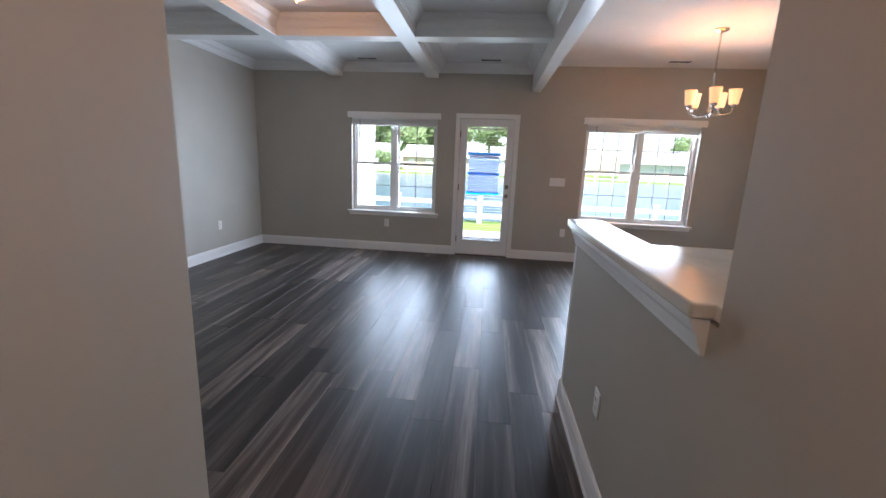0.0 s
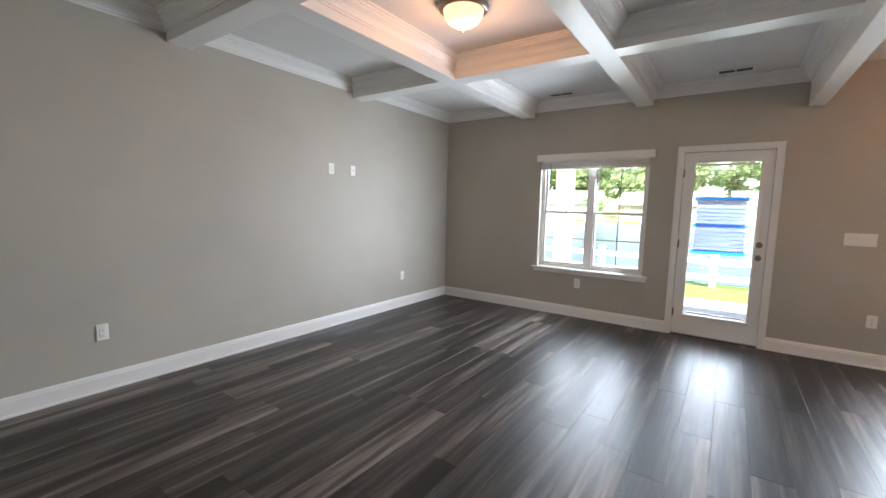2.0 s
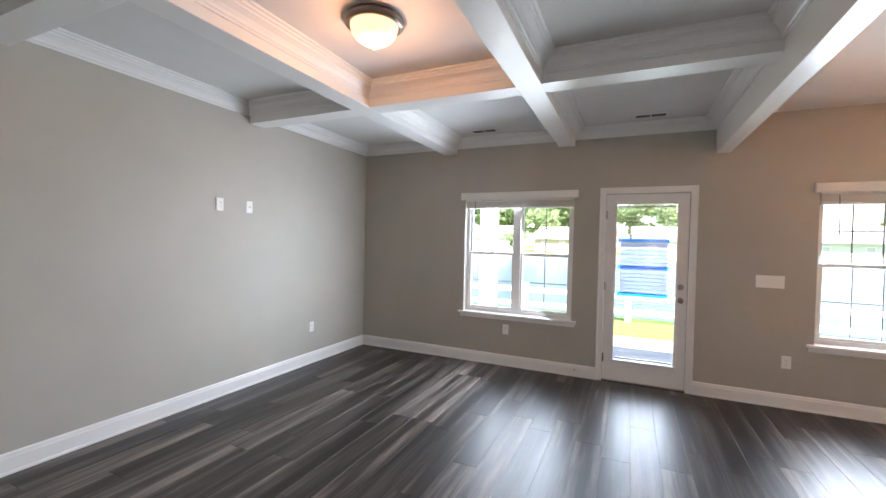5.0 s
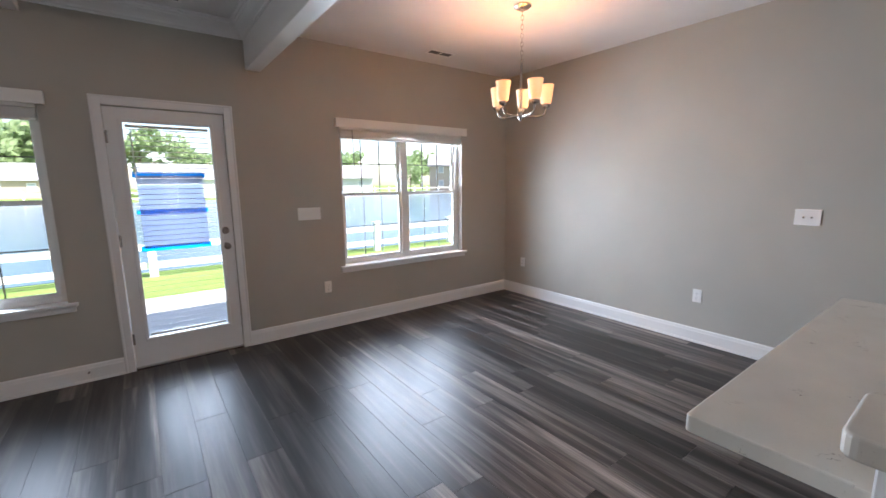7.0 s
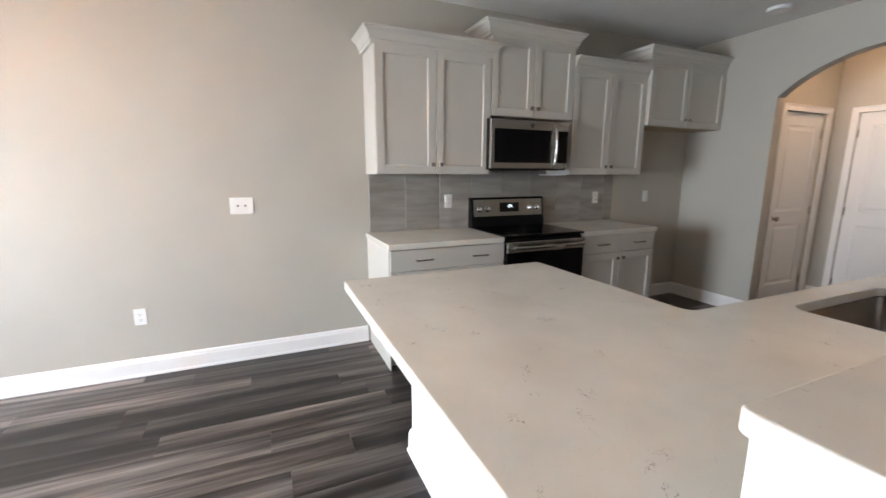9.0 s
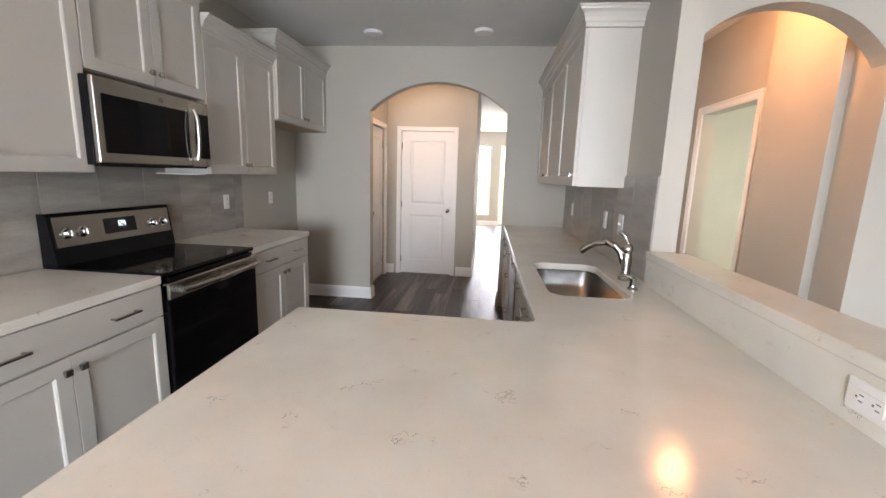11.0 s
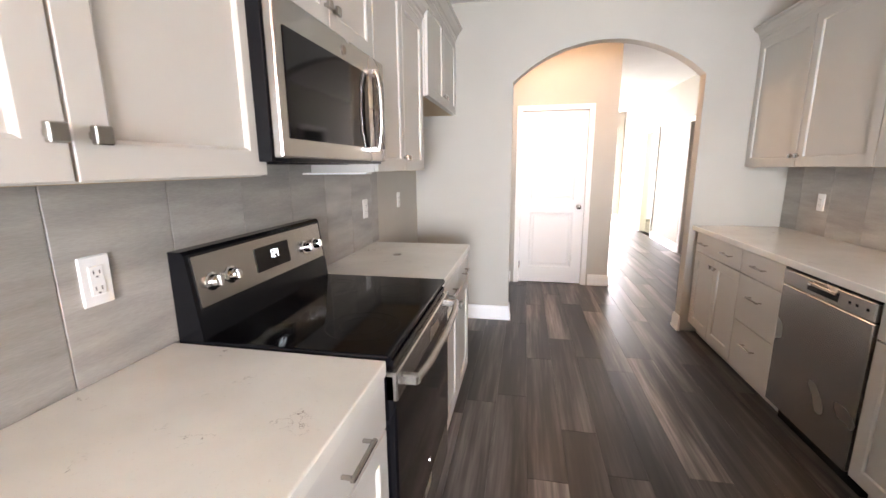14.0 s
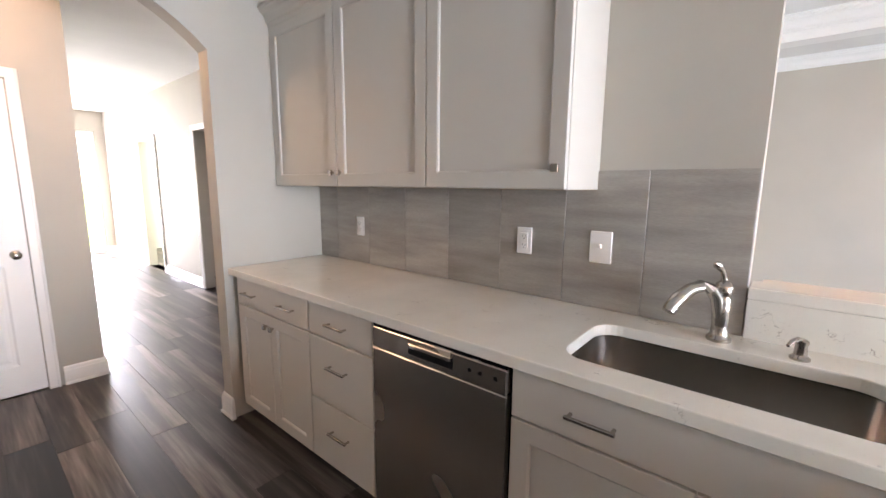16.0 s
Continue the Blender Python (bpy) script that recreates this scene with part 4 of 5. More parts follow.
# ---- sink, tap, soap ----
sk = thing("kitchen_sink", "undermount stainless steel sink basin", "sink")
bm = bmesh.new()
prof = [(0.0, 0.8765), (-0.012, 0.8755), (0.0, 0.87), (0.008, 0.72), (0.03, 0.685), (0.06, 0.68)]
rings = []
for o, z in prof:
    rings.append([bm.verts.new((x, y, z)) for x, y in rounded(0.98 + o, 1.35 - o, 1.07 + o, 1.79 - o, 0.078 - o * 0.4 if o < 0.06 else 0.05)])
for a, b in zip(rings, rings[1:]):
    for i in range(len(a)):
        bm.faces.new((a[i], a[(i + 1) % len(a)], b[(i + 1) % len(a)], b[i]))
bm.faces.new(rings[-1])
part("basin", bm, STEELZ, sk, smooth=True)
part("drain", lathe(bmesh.new(), [(0.045, 0.6805), (0.045, 0.683), (0.036, 0.6835), (0.03, 0.6815), (0.001, 0.6815)], 24, pose(1.12, 1.43, 0)), CHROME, sk, "round strainer", smooth=True)

tap = thing("kitchen_tap", "arched satin nickel kitchen tap with a lever on top", "faucet", pose(0.915, 1.415, CZ1, 0, 0, -28) @ Matrix.Scale(1.1, 4))
part("base", lathe(bmesh.new(), [(0.031, 0.0), (0.031, 0.008), (0.026, 0.014), (0.022, 0.02), (0.021, 0.05), (0.024, 0.085), (0.023, 0.115), (0.019, 0.13), (0.024, 0.14), (0.024, 0.155), (0.018, 0.168), (0.010, 0.174), (0.001, 0.176)], 24), NICKEL, tap, smooth=True)
sp = [(0.012, 0, 0.075), (0.03, 0, 0.13), (0.06, 0, 0.158), (0.10, 0, 0.168), (0.14, 0, 0.16), (0.18, 0, 0.14), (0.205, 0, 0.118), (0.213, 0, 0.108)]
part("spout", tube(bmesh.new(), sp, [0.014, 0.016, 0.016, 0.016, 0.017, 0.019, 0.018, 0.016], 14), NICKEL, tap, smooth=True)
part("lever", tube(bmesh.new(), [(0.0, 0, 0.165), (0.004, 0, 0.186), (0.014, 0, 0.205), (0.027, 0, 0.214), (0.040, 0, 0.222), (0.050, 0, 0.226)], [0.010, 0.0075, 0.0075, 0.010, 0.0105, 0.004], 12), NICKEL, tap, smooth=True)
soap = thing("soap_dispenser", "short satin nickel soap dispenser beside the sink", "soap dispenser", pose(0.94, 1.61, CZ1))
part("base", lathe(bmesh.new(), [(0.024, 0), (0.024, 0.006), (0.016, 0.014), (0.014, 0.04), (0.016, 0.045), (0.016, 0.055), (0.008, 0.06), (0.001, 0.061)], 20), NICKEL, soap, smooth=True)
part("spout", tube(bmesh.new(), [(0, 0, 0.05), (0.02, -0.01, 0.062), (0.045, -0.022, 0.06), (0.062, -0.03, 0.05)], [0.008, 0.007, 0.0065, 0.005], 10), NICKEL, soap, smooth=True)

# ---- dishwasher ----
dw = thing("dishwasher", "stainless steel dishwasher with a black top strip", "dishwasher", on_sink_wall(0.364, RF))
part("body", B((0.004, 0.602, 0.0, 0.56, 0.10, 0.872)), BLACK, dw)
part("door_front", B((0.006, 0.600, -0.028, -0.001, 0.11, 0.775), bevel=0.004), STEEL, dw)
part("control_strip", B((0.006, 0.600, -0.030, -0.001, 0.779, 0.858), bevel=0.004), STEEL, dw, "stainless control strip")
part("black_edge", B((0.006, 0.600, -0.024, -0.001, 0.859, 0.871)), BLACK, dw, "black top edge")
part("pocket_handle", B((0.20, 0.40, -0.0325, -0.029, 0.80, 0.838), bevel=0.0012), BLACK, dw, "dark recessed pocket handle")
part("handle_lip", B((0.205, 0.395, -0.04, -0.03, 0.826, 0.842), bevel=0.003), STEEL, dw)
part("logo_badge", B((0.215, 0.24, -0.0425, -0.0402, 0.827, 0.838), bevel=0.001), CHROME, dw, "small round badge")
for x in (0.46, 0.50, 0.555):
    part("button", B((x, x + 0.012, -0.0315, -0.0302, 0.815, 0.827)), BLACK, dw)
part("toe_kick", B((0.006, 0.6, 0.05, 0.56, 0.0, 0.099)), BLACK, dw)

# ---- cooker ----
ck = thing("electric_range", "black and stainless electric range with a ceramic hob", "range", on_range_wall(RY1 - 0.002, 3.15))
rw = RY1 - RY0 - 0.004
dp = RX - 3.15 - 0.015
part("body", B((0, rw, 0.02, dp, 0.02, 0.90), bevel=0.003), BLACK, ck)
part("cooktop", B((-0.001, rw + 0.001, -0.018, dp - 0.07, 0.901, 0.922), bevel=0.006, seg=2), BLACKGLASS, ck, "black ceramic glass hob")
for x, y, r in ((0.19, 0.13, 0.115), (0.56, 0.13, 0.09), (0.19, 0.40, 0.085), (0.56, 0.40, 0.115)):
    bm = bmesh.new()
    for rr in (r, r * 0.62):
        a = [bm.verts.new((x + rr * math.cos(t), y + rr * math.sin(t), 0.9224)) for t in lin(0, 2 * math.pi, 40)[:-1]]
        b = [bm.verts.new((x + (rr - 0.003) * math.cos(t), y + (rr - 0.003) * math.sin(t), 0.9224)) for t in lin(0, 2 * math.pi, 40)[:-1]]
        for i in range(40):
            bm.faces.new((a[i], a[(i + 1) % 40], b[(i + 1) % 40], b[i]))
    part("burner_ring", bm, RING, ck)
bm = bmesh.new()
prism(bm, [(dp - 0.085, 0.90), (dp - 0.05, 1.165), (dp - 0.04, 1.175), (dp, 1.175), (dp, 0.90)], "x", 0.0, rw)
part("backguard", bm, BLACK, ck, "black backguard")


def on_guard(x0, x1, s0, s1, lift, thick=0.004):
    """A plate on the sloping face of the backguard; s runs up the slope from 0 to 1."""
    bm = bmesh.new()
    lo, hi = Vector((dp - 0.085, 0.90)), Vector((dp - 0.05, 1.165))
    nrm = Vector((-(hi - lo).y, (hi - lo).x)).normalized()
    p = [lo.lerp(hi, s0) + nrm * lift, lo.lerp(hi, s1) + nrm * lift]
    q = [v + nrm * thick for v in p]
    prism(bm, [tuple(p[0]), tuple(p[1]), tuple(q[1]), tuple(q[0])], "x", x0, x1)
    return bm


part("control_panel", on_guard(0.018, rw - 0.018, 0.42, 0.97, 0.0), STEEL, ck, "stainless control panel")
part("display", on_guard(0.28, 0.48, 0.55, 0.86, 0.0045, 0.002), SCREEN, ck, "black display")
seg = {"1": "bc", "2": "abged", "4": "fgbc"}
for k, ch in enumerate("124"):
    bm = bmesh.new()
    x0, sw, s0, s1 = 0.358 + k * 0.019, 0.012, 0.68, 0.79
    sm = (s0 + s1) / 2
    for sgm in seg[ch]:
        a = {"a": (0, sw, s1 - 0.012, s1), "g": (0, sw, sm - 0.006, sm + 0.006), "d": (0, sw, s0, s0 + 0.012), "f": (0, 0.003, sm, s1), "b": (sw - 0.003, sw, sm, s1), "e": (0, 0.003, s0, sm), "c": (sw - 0.003, sw, s0, sm)}[sgm]
        tmp = on_guard(x0 + a[0], x0 + a[1], a[2], a[3], 0.007, 0.0006)
        me = bpy.data.meshes.new("tmp")
        tmp.to_mesh(me)
        tmp.free()
        bm.from_mesh(me)
        bpy.data.meshes.remove(me)
    part("display_digit", bm, DIGITS, ck, "glowing display digit")
slope = math.degrees(math.atan2(0.035, 0.225))
for x in (0.075, 0.155, rw - 0.155, rw - 0.075):
    kb = part("knob", lathe(bmesh.new(), [(0.027, 0.0), (0.027, 0.004), (0.021, 0.006), (0.019, 0.026), (0.016, 0.03), (0.001, 0.031)], 20), CHROME, ck, "silver control knob", pose(x, dp - 0.064, 1.075, 90 - slope), True)
    part("knob_grip", B((-0.004, 0.004, -0.017, 0.017, 0.027, 0.036), bevel=0.002), CHROME, kb)
part("oven_door", B((0.006, rw - 0.006, -0.03, 0.018, 0.255, 0.868), bevel=0.006), BLACKGLASS, ck, "black glass oven door")
part("door_trim", B((0.006, rw - 0.006, -0.036, -0.002, 0.79, 0.872), bevel=0.004), STEEL, ck, "stainless door rail")
hb = part("oven_handle", tube(bmesh.new(), [(0.05, -0.075, 0.835), (0.16, -0.088, 0.835), (rw / 2, -0.093, 0.835), (rw - 0.16, -0.088, 0.835), (rw - 0.05, -0.075, 0.835)], 0.013, 12), STEEL, ck, "bowed stainless handle", smooth=True)
for x in (0.055, rw - 0.055):
    part("bracket", B((x - 0.012, x + 0.012, -0.08, -0.034, 0.82, 0.85), bevel=0.004), STEEL, hb)
part("vent_slot", B((0.03, rw - 0.03, -0.02, 0.0, 0.876, 0.896)), BLACK, ck)
part("storage_drawer", B((0.006, rw - 0.006, -0.026, 0.018, 0.075, 0.248), bevel=0.005), STEEL, ck, "dark stainless storage drawer")
part("logo_badge", lathe(bmesh.new(), [(0.012, 0), (0.012, 0.002), (0.001, 0.0021)], 20), CHROME, ck, "small round badge", pose(rw / 2, -0.03, 0.33, 90))

# ---- microwave ----
MWX = 3.405
mw = thing("microwave", "stainless over-range microwave with a dark glass door", "microwave", on_range_wall(1.868, MWX))
ww, z0, z1 = 0.755, 1.41, 1.805
part("body", B((0, ww, 0.0, RX - MWX, z0 + 0.004, z1), bevel=0.002), BLACK, mw)
part("front", B((0.002, ww - 0.002, -0.03, -0.001, z0 + 0.012, z1 - 0.004), bevel=0.006, seg=2), STEEL, mw, "stainless front")
part("door_window", B((0.035, 0.575, -0.0325, -0.0302, z0 + 0.06, z1 - 0.075), bevel=0.001), BLACKGLASS, mw, "dark door window")
part("keypad", B((0.625, ww - 0.012, -0.0325, -0.0302, z0 + 0.06, z1 - 0.075), bevel=0.001), BLACKGLASS, mw, "black keypad")
hb = part("door_handle", tube(bmesh.new(), [(0.6, -0.055, z0 + 0.05), (0.6, -0.068, z0 + 0.12), (0.6, -0.07, (z0 + z1) / 2), (0.6, -0.068, z1 - 0.12), (0.6, -0.055, z1 - 0.06)], 0.011, 12), STEEL, mw, "bowed vertical handle", smooth=True)
for z in (z0 + 0.055, z1 - 0.065):
    part("bracket", B((0.592, 0.608, -0.058, -0.03, z - 0.01, z + 0.01), bevel=0.002), STEEL, hb)
part("logo_badge", lathe(bmesh.new(), [(0.014, 0), (0.014, 0.003), (0.001, 0.0031)], 20), BRONZE, mw, "small round badge", pose(0.38, -0.03, z1 - 0.045, 90))
part("vent_grille", B((0.05, 0.5, 0.03, 0.16, z0 - 0.002, z0 + 0.003), (0.04, ww - 0.04, -0.02, 0.0, z0 + 0.002, z0 + 0.012)), BLACK, mw)
part("filter_panel", B((0.55, ww - 0.05, 0.03, 0.2, z0 + 0.0005, z0 + 0.003)), STEEL, mw)
tagged(part("under_cabinet_panel", B((3.47, RX - 0.011, 1.04, 1.11, 1.37, 1.377)), TRIM, None), "pale strip under the wall cabinet beside the microwave", "trim")

# ---- plates on the walls ----
def plate(place, yaw, kind, label, group="wall plates", w=0.072, h=0.116, tilt=0, gangs=0):
    """A cover plate; local -y is its front."""
    ob = thing({"outlet": "outlet", "switch": "light_switch", "toggle": "light_switch", "blank": "wall_plate", "data": "wall_plate"}[kind], label, {"outlet": "outlet", "switch": "switch", "toggle": "switch"}.get(kind, "plate"), pose(*place, 0, tilt, yaw), group)
    part("cover", B((-w / 2, w / 2, -0.006, 0, -h / 2, h / 2), bevel=0.003), PLATE, ob)
    gangs = gangs or max(1, round((w - 0.02) / 0.046))
    for i in range(gangs):
        x = (i - (gangs - 1) / 2) * 0.046
        if kind == "outlet":
            part("socket_face", B((x - 0.017, x + 0.017, -0.0085, -0.0055, -0.034, 0.034), bevel=0.0012), PLATE, ob)
            bm = bmesh.new()
            for z in (-0.019, 0.019):
                box(bm, x - 0.008, x - 0.0055, -0.0092, -0.0084, z - 0.004, z + 0.006)
                box(bm, x + 0.0055, x + 0.008, -0.0092, -0.0084, z - 0.004, z + 0.005)
                box(bm, x - 0.0025, x + 0.0025, -0.0092, -0.0084, z - 0.012, z - 0.008)
            part("slot", bm, SLOT, ob, "dark socket slots")["kind"] = "stuff"
        elif kind == "switch":
            part("rocker", B((x - 0.016, x + 0.016, -0.0095, -0.0055, -0.032, 0.032), bevel=0.002), PLATE, ob)
        elif kind == "toggle":
            part("toggle", B((x - 0.005, x + 0.005, -0.018, -0.0055, -0.004, 0.012), bevel=0.002), PLATE, ob)
        elif kind == "data":
            part("socket", lathe(bmesh.new(), [(0.007, 0), (0.007, 0.004), (0.004, 0.008), (0.001, 0.0081)], 12), NICKEL, ob, "small metal socket", pose(x, -0.006, 0, 90))
    return ob


for y in (2.46, 5.68):
    plate((LX + 0.0005, y, 0.424), 90, "outlet", "white wall outlet above the baseboard")
plate((LX + 0.0005, 4.491, 1.737), 90, "outlet", "white outlet high on the wall for a screen")
plate((LX + 0.0005, 4.80, 1.737), 90, "data", "white cable plate high on the wall")
plate((-1.315, BY - 0.0005, 0.43), 0, "outlet", "white wall outlet under the window")
plate((1.327, BY - 0.0005, 0.421), 0, "outlet", "white wall outlet near the back door")
plate((1.185, BY - 0.0005, 1.153), 0, "toggle", "white four-gang switch plate beside the back door", w=0.215)
plate((RX - 0.0005, 6.373, 0.42), -90, "outlet", "white wall outlet near the dining corner")
plate((RX - 0.0005, 4.323, 0.422), -90, "outlet", "white wall outlet in the dining area")
plate((RX - 0.0005, 3.649, 1.154), -90, "data", "white plate with two small sockets on the dining wall", w=0.15, gangs=2)
plate((RX - 0.0105, 2.05, 1.150), -90, "outlet", "white outlet on the grey tiles")
plate((RX - 0.0105, 0.413, 1.150), -90, "outlet", "white outlet on the grey tiles")
plate((RX - 0.0005, -0.30, 1.150), -90, "outlet", "white outlet in the fridge space")
plate((SX1 + 0.0105, -0.44, 1.140), 90, "outlet", "white outlet on the grey tiles")
plate((SX1 + 0.0105, 0.676, 1.155), 90, "outlet", "white outlet on the grey tiles")
plate((SX1 + 0.0105, 1.004, 1.158), 90, "toggle", "white switch plate on the grey tiles", w=0.084, h=0.124)
plate((SX1 + 0.0205, 2.71, 0.985), 90, "outlet", "white outlet on the quartz upstand", tilt=90)
plate((SX0 - 0.0005, 2.186, 0.41), -90, "outlet", "white outlet on the half wall")
st = thing("door_stop", "small spring door stop on the baseboard", "door stop", pose(-0.52, BY - 0.016, 0.075))
part("spring", tube(bmesh.new(), [(0, 0, 0), (0, -0.03, 0), (0, -0.06, 0)], [0.007, 0.006, 0.006], 10), BRONZE, st)
part("tip", tube(bmesh.new(), [(0, -0.06, 0), (0, -0.072, 0)], 0.008, 10), PLATE, st, "white rubber tip")

# ---- ceiling fixtures ----
def ceiling_vent(x, y, dark=True, along="x"):
    ob = thing("ceiling_vent", "white louvred ceiling vent", "vent", pose(x, y, H, 0, 0, 0 if along == "x" else 90), "ceiling vents")
    a, b = 0.15, 0.065
    part("frame", B((-a, a, -b, -b + 0.02, -0.008, -0.0005), (-a, a, b - 0.02, b, -0.008, -0.0005), (-a, -a + 0.02, -b + 0.02, b - 0.02, -0.008, -0.0005), (a - 0.02, a, -b + 0.02, b - 0.02, -0.008, -0.0005)), TRIM, ob)
    # flat black plate, its colour standing for the shade inside the duct
    part("backing", B((-a + 0.02, a - 0.02, -b + 0.02, b - 0.02, -0.002, -0.0005)), BLACK, ob, "black plate painted as the duct's shade behind the louvres")
    for i in range(5):
        y0 = -b + 0.024 + i * 0.0175
        bm = bmesh.new()
        prism(bm, [(y0, -0.003), (y0 + 0.004, -0.0085), (y0 + 0.0048, -0.0075), (y0 + 0.001, -0.0022)], "x", -a + 0.02, a - 0.02)
        # slats coloured dark for the shade between the louvres
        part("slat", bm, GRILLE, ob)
    part("divider", B((-0.006, 0.006, -b + 0.02, b - 0.02, -0.009, -0.0022)), TRIM, ob)


for x, y in ((-1.54, 6.40), (0.14, 6.405), (2.485, 6.357)):
    ceiling_vent(x, y)
for x, y in ((2.775, -0.447), (1.745, -0.42), (2.79, 0.76)):
    ob = thing("ceiling_light", "round white flush ceiling light, switched off", "ceiling light", pose(x, y, H), "kitchen ceiling lights")
    part("trim_ring", lathe(bmesh.new(), [(0.088, -0.0005), (0.088, -0.006), (0.078, -0.022), (0.062, -0.026), (0.06, -0.024), (0.06, -0.004)], 32), TRIM, ob, smooth=True)
    part("diffuser", lathe(bmesh.new(), [(0.0598, -0.005), (0.0598, -0.0235), (0.03, -0.0255), (0.001, -0.026)], 32), PLATE, ob, "white diffuser", smooth=True)

# flush-mounted bowl light in the middle coffer
fl = thing("flush_ceiling_light", "lit frosted glass bowl light with a nickel rim", "ceiling light", pose(-1.375, 3.97, H))
part("rim", lathe(bmesh.new(), [(0.05, -0.0005), (0.165, -0.004), (0.172, -0.02), (0.166, -0.036), (0.150, -0.046), (0.138, -0.044), (0.134, -0.036), (0.05, -0.02)], 40), BRONZE, fl, "dark nickel rim", smooth=True)
bw = part("bowl", lathe(bmesh.new(), [(0.136, -0.036), (0.135, -0.055), (0.126, -0.085), (0.105, -0.112), (0.072, -0.134), (0.035, -0.148), (0.012, -0.153), (0.001, -0.1535)], 40), BOWL, fl, "lit frosted glass bowl", smooth=True)
bw.visible_shadow = False
part("finial", lathe(bmesh.new(), [(0.013, -0.152), (0.013, -0.156), (0.007, -0.160), (0.009, -0.167), (0.001, -0.176)], 16), NICKEL, fl, "nickel finial", smooth=True)

# chandelier
CHX, CHY, HUB = 2.33, 5.11, 1.93
ch = thing("chandelier", "five-light satin nickel chandelier with frosted glass shades", "chandelier", pose(CHX, CHY, 0, 0, 0, 38))
part("canopy", lathe(bmesh.new(), [(0.065, H - 0.0005), (0.065, H - 0.01), (0.05, H - 0.022), (0.015, H - 0.028), (0.012, H - 0.04), (0.001, H - 0.041)], 28), NICKEL, ch, "round ceiling canopy", smooth=True)
top, bot = H - 0.04, HUB + 0.375
nl = 12
for i in range(nl):
    z = bot + (top - bot) * (i + 0.5) / nl
    bm, hh = bmesh.new(), (top - bot) / nl * 0.66
    ang = [2 * math.pi * k / 14 for k in range(15)]
    pts = [(0.010 * math.cos(a), 0, z + hh * math.sin(a)) if i % 2 else (0, 0.010 * math.cos(a), z + hh * math.sin(a)) for a in ang]
    tube(bm, pts, 0.0022, 6)
    part("chain_link", bm, NICKEL, ch)
part("stem", lathe(bmesh.new(), [(0.006, bot + 0.01), (0.010, bot - 0.02), (0.010, HUB + 0.06), (0.02, HUB + 0.05), (0.024, HUB + 0.02), (0.024, HUB - 0.005), (0.014, HUB - 0.02), (0.008, HUB - 0.035), (0.001, HUB - 0.04)], 20), NICKEL, ch, smooth=True)
for k in range(5):
    r = pose(0, 0, 0, 0, 0, 72 * k)
    bm = bmesh.new()
    pts = [(0.015, 0, HUB - 0.002), (0.08, 0, HUB - 0.006), (0.145, 0, HUB - 0.003), (0.171, 0, HUB + 0.003), (0.187, 0, HUB + 0.017), (0.194, 0, HUB + 0.036), (0.195, 0, HUB + 0.06)]
    tube(bm, [r @ Vector(p) for p in pts], 0.0065, 10)
    arm = part("arm", bm, NICKEL, ch, "curved nickel arm", smooth=True)
    part("cup", lathe(bmesh.new(), [(0.008, HUB + 0.055), (0.027, HUB + 0.062), (0.029, HUB + 0.075), (0.024, HUB + 0.095), (0.02, HUB + 0.098)], 20, r @ pose(0.195, 0, 0)), NICKEL, arm, smooth=True)
    shp = [(0.026, HUB + 0.086), (0.036, HUB + 0.089), (0.041, HUB + 0.104), (0.048, HUB + 0.16), (0.0565, HUB + 0.225), (0.053, HUB + 0.225), (0.0445, HUB + 0.16), (0.0375, HUB + 0.104), (0.033, HUB + 0.095)]
    s = part("shade", lathe(bmesh.new(), shp, 24, r @ pose(0.195, 0, 0)), SHADE, ch, "lit frosted glass shade", smooth=True)
    s.visible_shadow = False
    lp = r @ Vector((0.195, 0, HUB + 0.17))
    wp = ch.matrix_world @ lp
    lamp("chandelier_bulb", "POINT", 8 * BULBS, (1.0, 0.40, 0.11), pose(*wp), radius=0.03)

# ---- outside ----
structure("ground", B((-220, 220, BY + 0.16, 400, -0.62, -0.30)), GRASS, "green lawn behind the house", "ground")
structure("ground_front", B((-220, 220, -300, -8.9, -0.62, -0.30)), GRASS, "green lawn in front of the house", "ground")
structure("porch_slab", B((-3.6, 3.4, BY + 0.16, 9.3, -0.32, -0.03)), CONCRETE, "pale concrete porch slab", "porch")
structure("water", B((-90, 130, 12.9, 58, -0.30, -0.285)), WATER, "pale calm pond behind the fence", "water")
structure("road", B((-160, 200, 70, 77, -0.30, -0.27)), ROAD, "grey asphalt road", "road")
COLX, COLY = -2.3, 9.0
pc = thing("porch_column", "square white porch column", "column", pose(COLX, COLY, 0))
part("shaft", B((-0.13, 0.13, -0.13, 0.13, -0.03, 2.75), bevel=0.006), FENCE, pc)
part("plinth", B((-0.165, 0.165, -0.165, 0.165, -0.0299, 0.18), bevel=0.01), FENCE, pc)


def fence(x0, x1, y, h):
    ob = thing("rail_fence", "white vinyl rail fence across the lawn", "fence", pose(0, y, -0.3))
    n = int((x1 - x0) / 2.4)
    for i in range(n + 1):
        x = x0 + i * 2.4
        part("post", B((x - 0.065, x + 0.065, -0.065, 0.065, 0.0, h), (x - 0.08, x + 0.08, -0.08, 0.08, h, h + 0.04)), FENCE, ob)
    for z in (h * 0.3, h * 0.8):
        part("rail", B((x0, x1, -0.02, 0.02, z - 0.06, z + 0.06)), FENCE, ob)


fence(-12.0, 24.0, 12.4, 0.72)
fence(-50.0, 90.0, 60.0, 1.25)


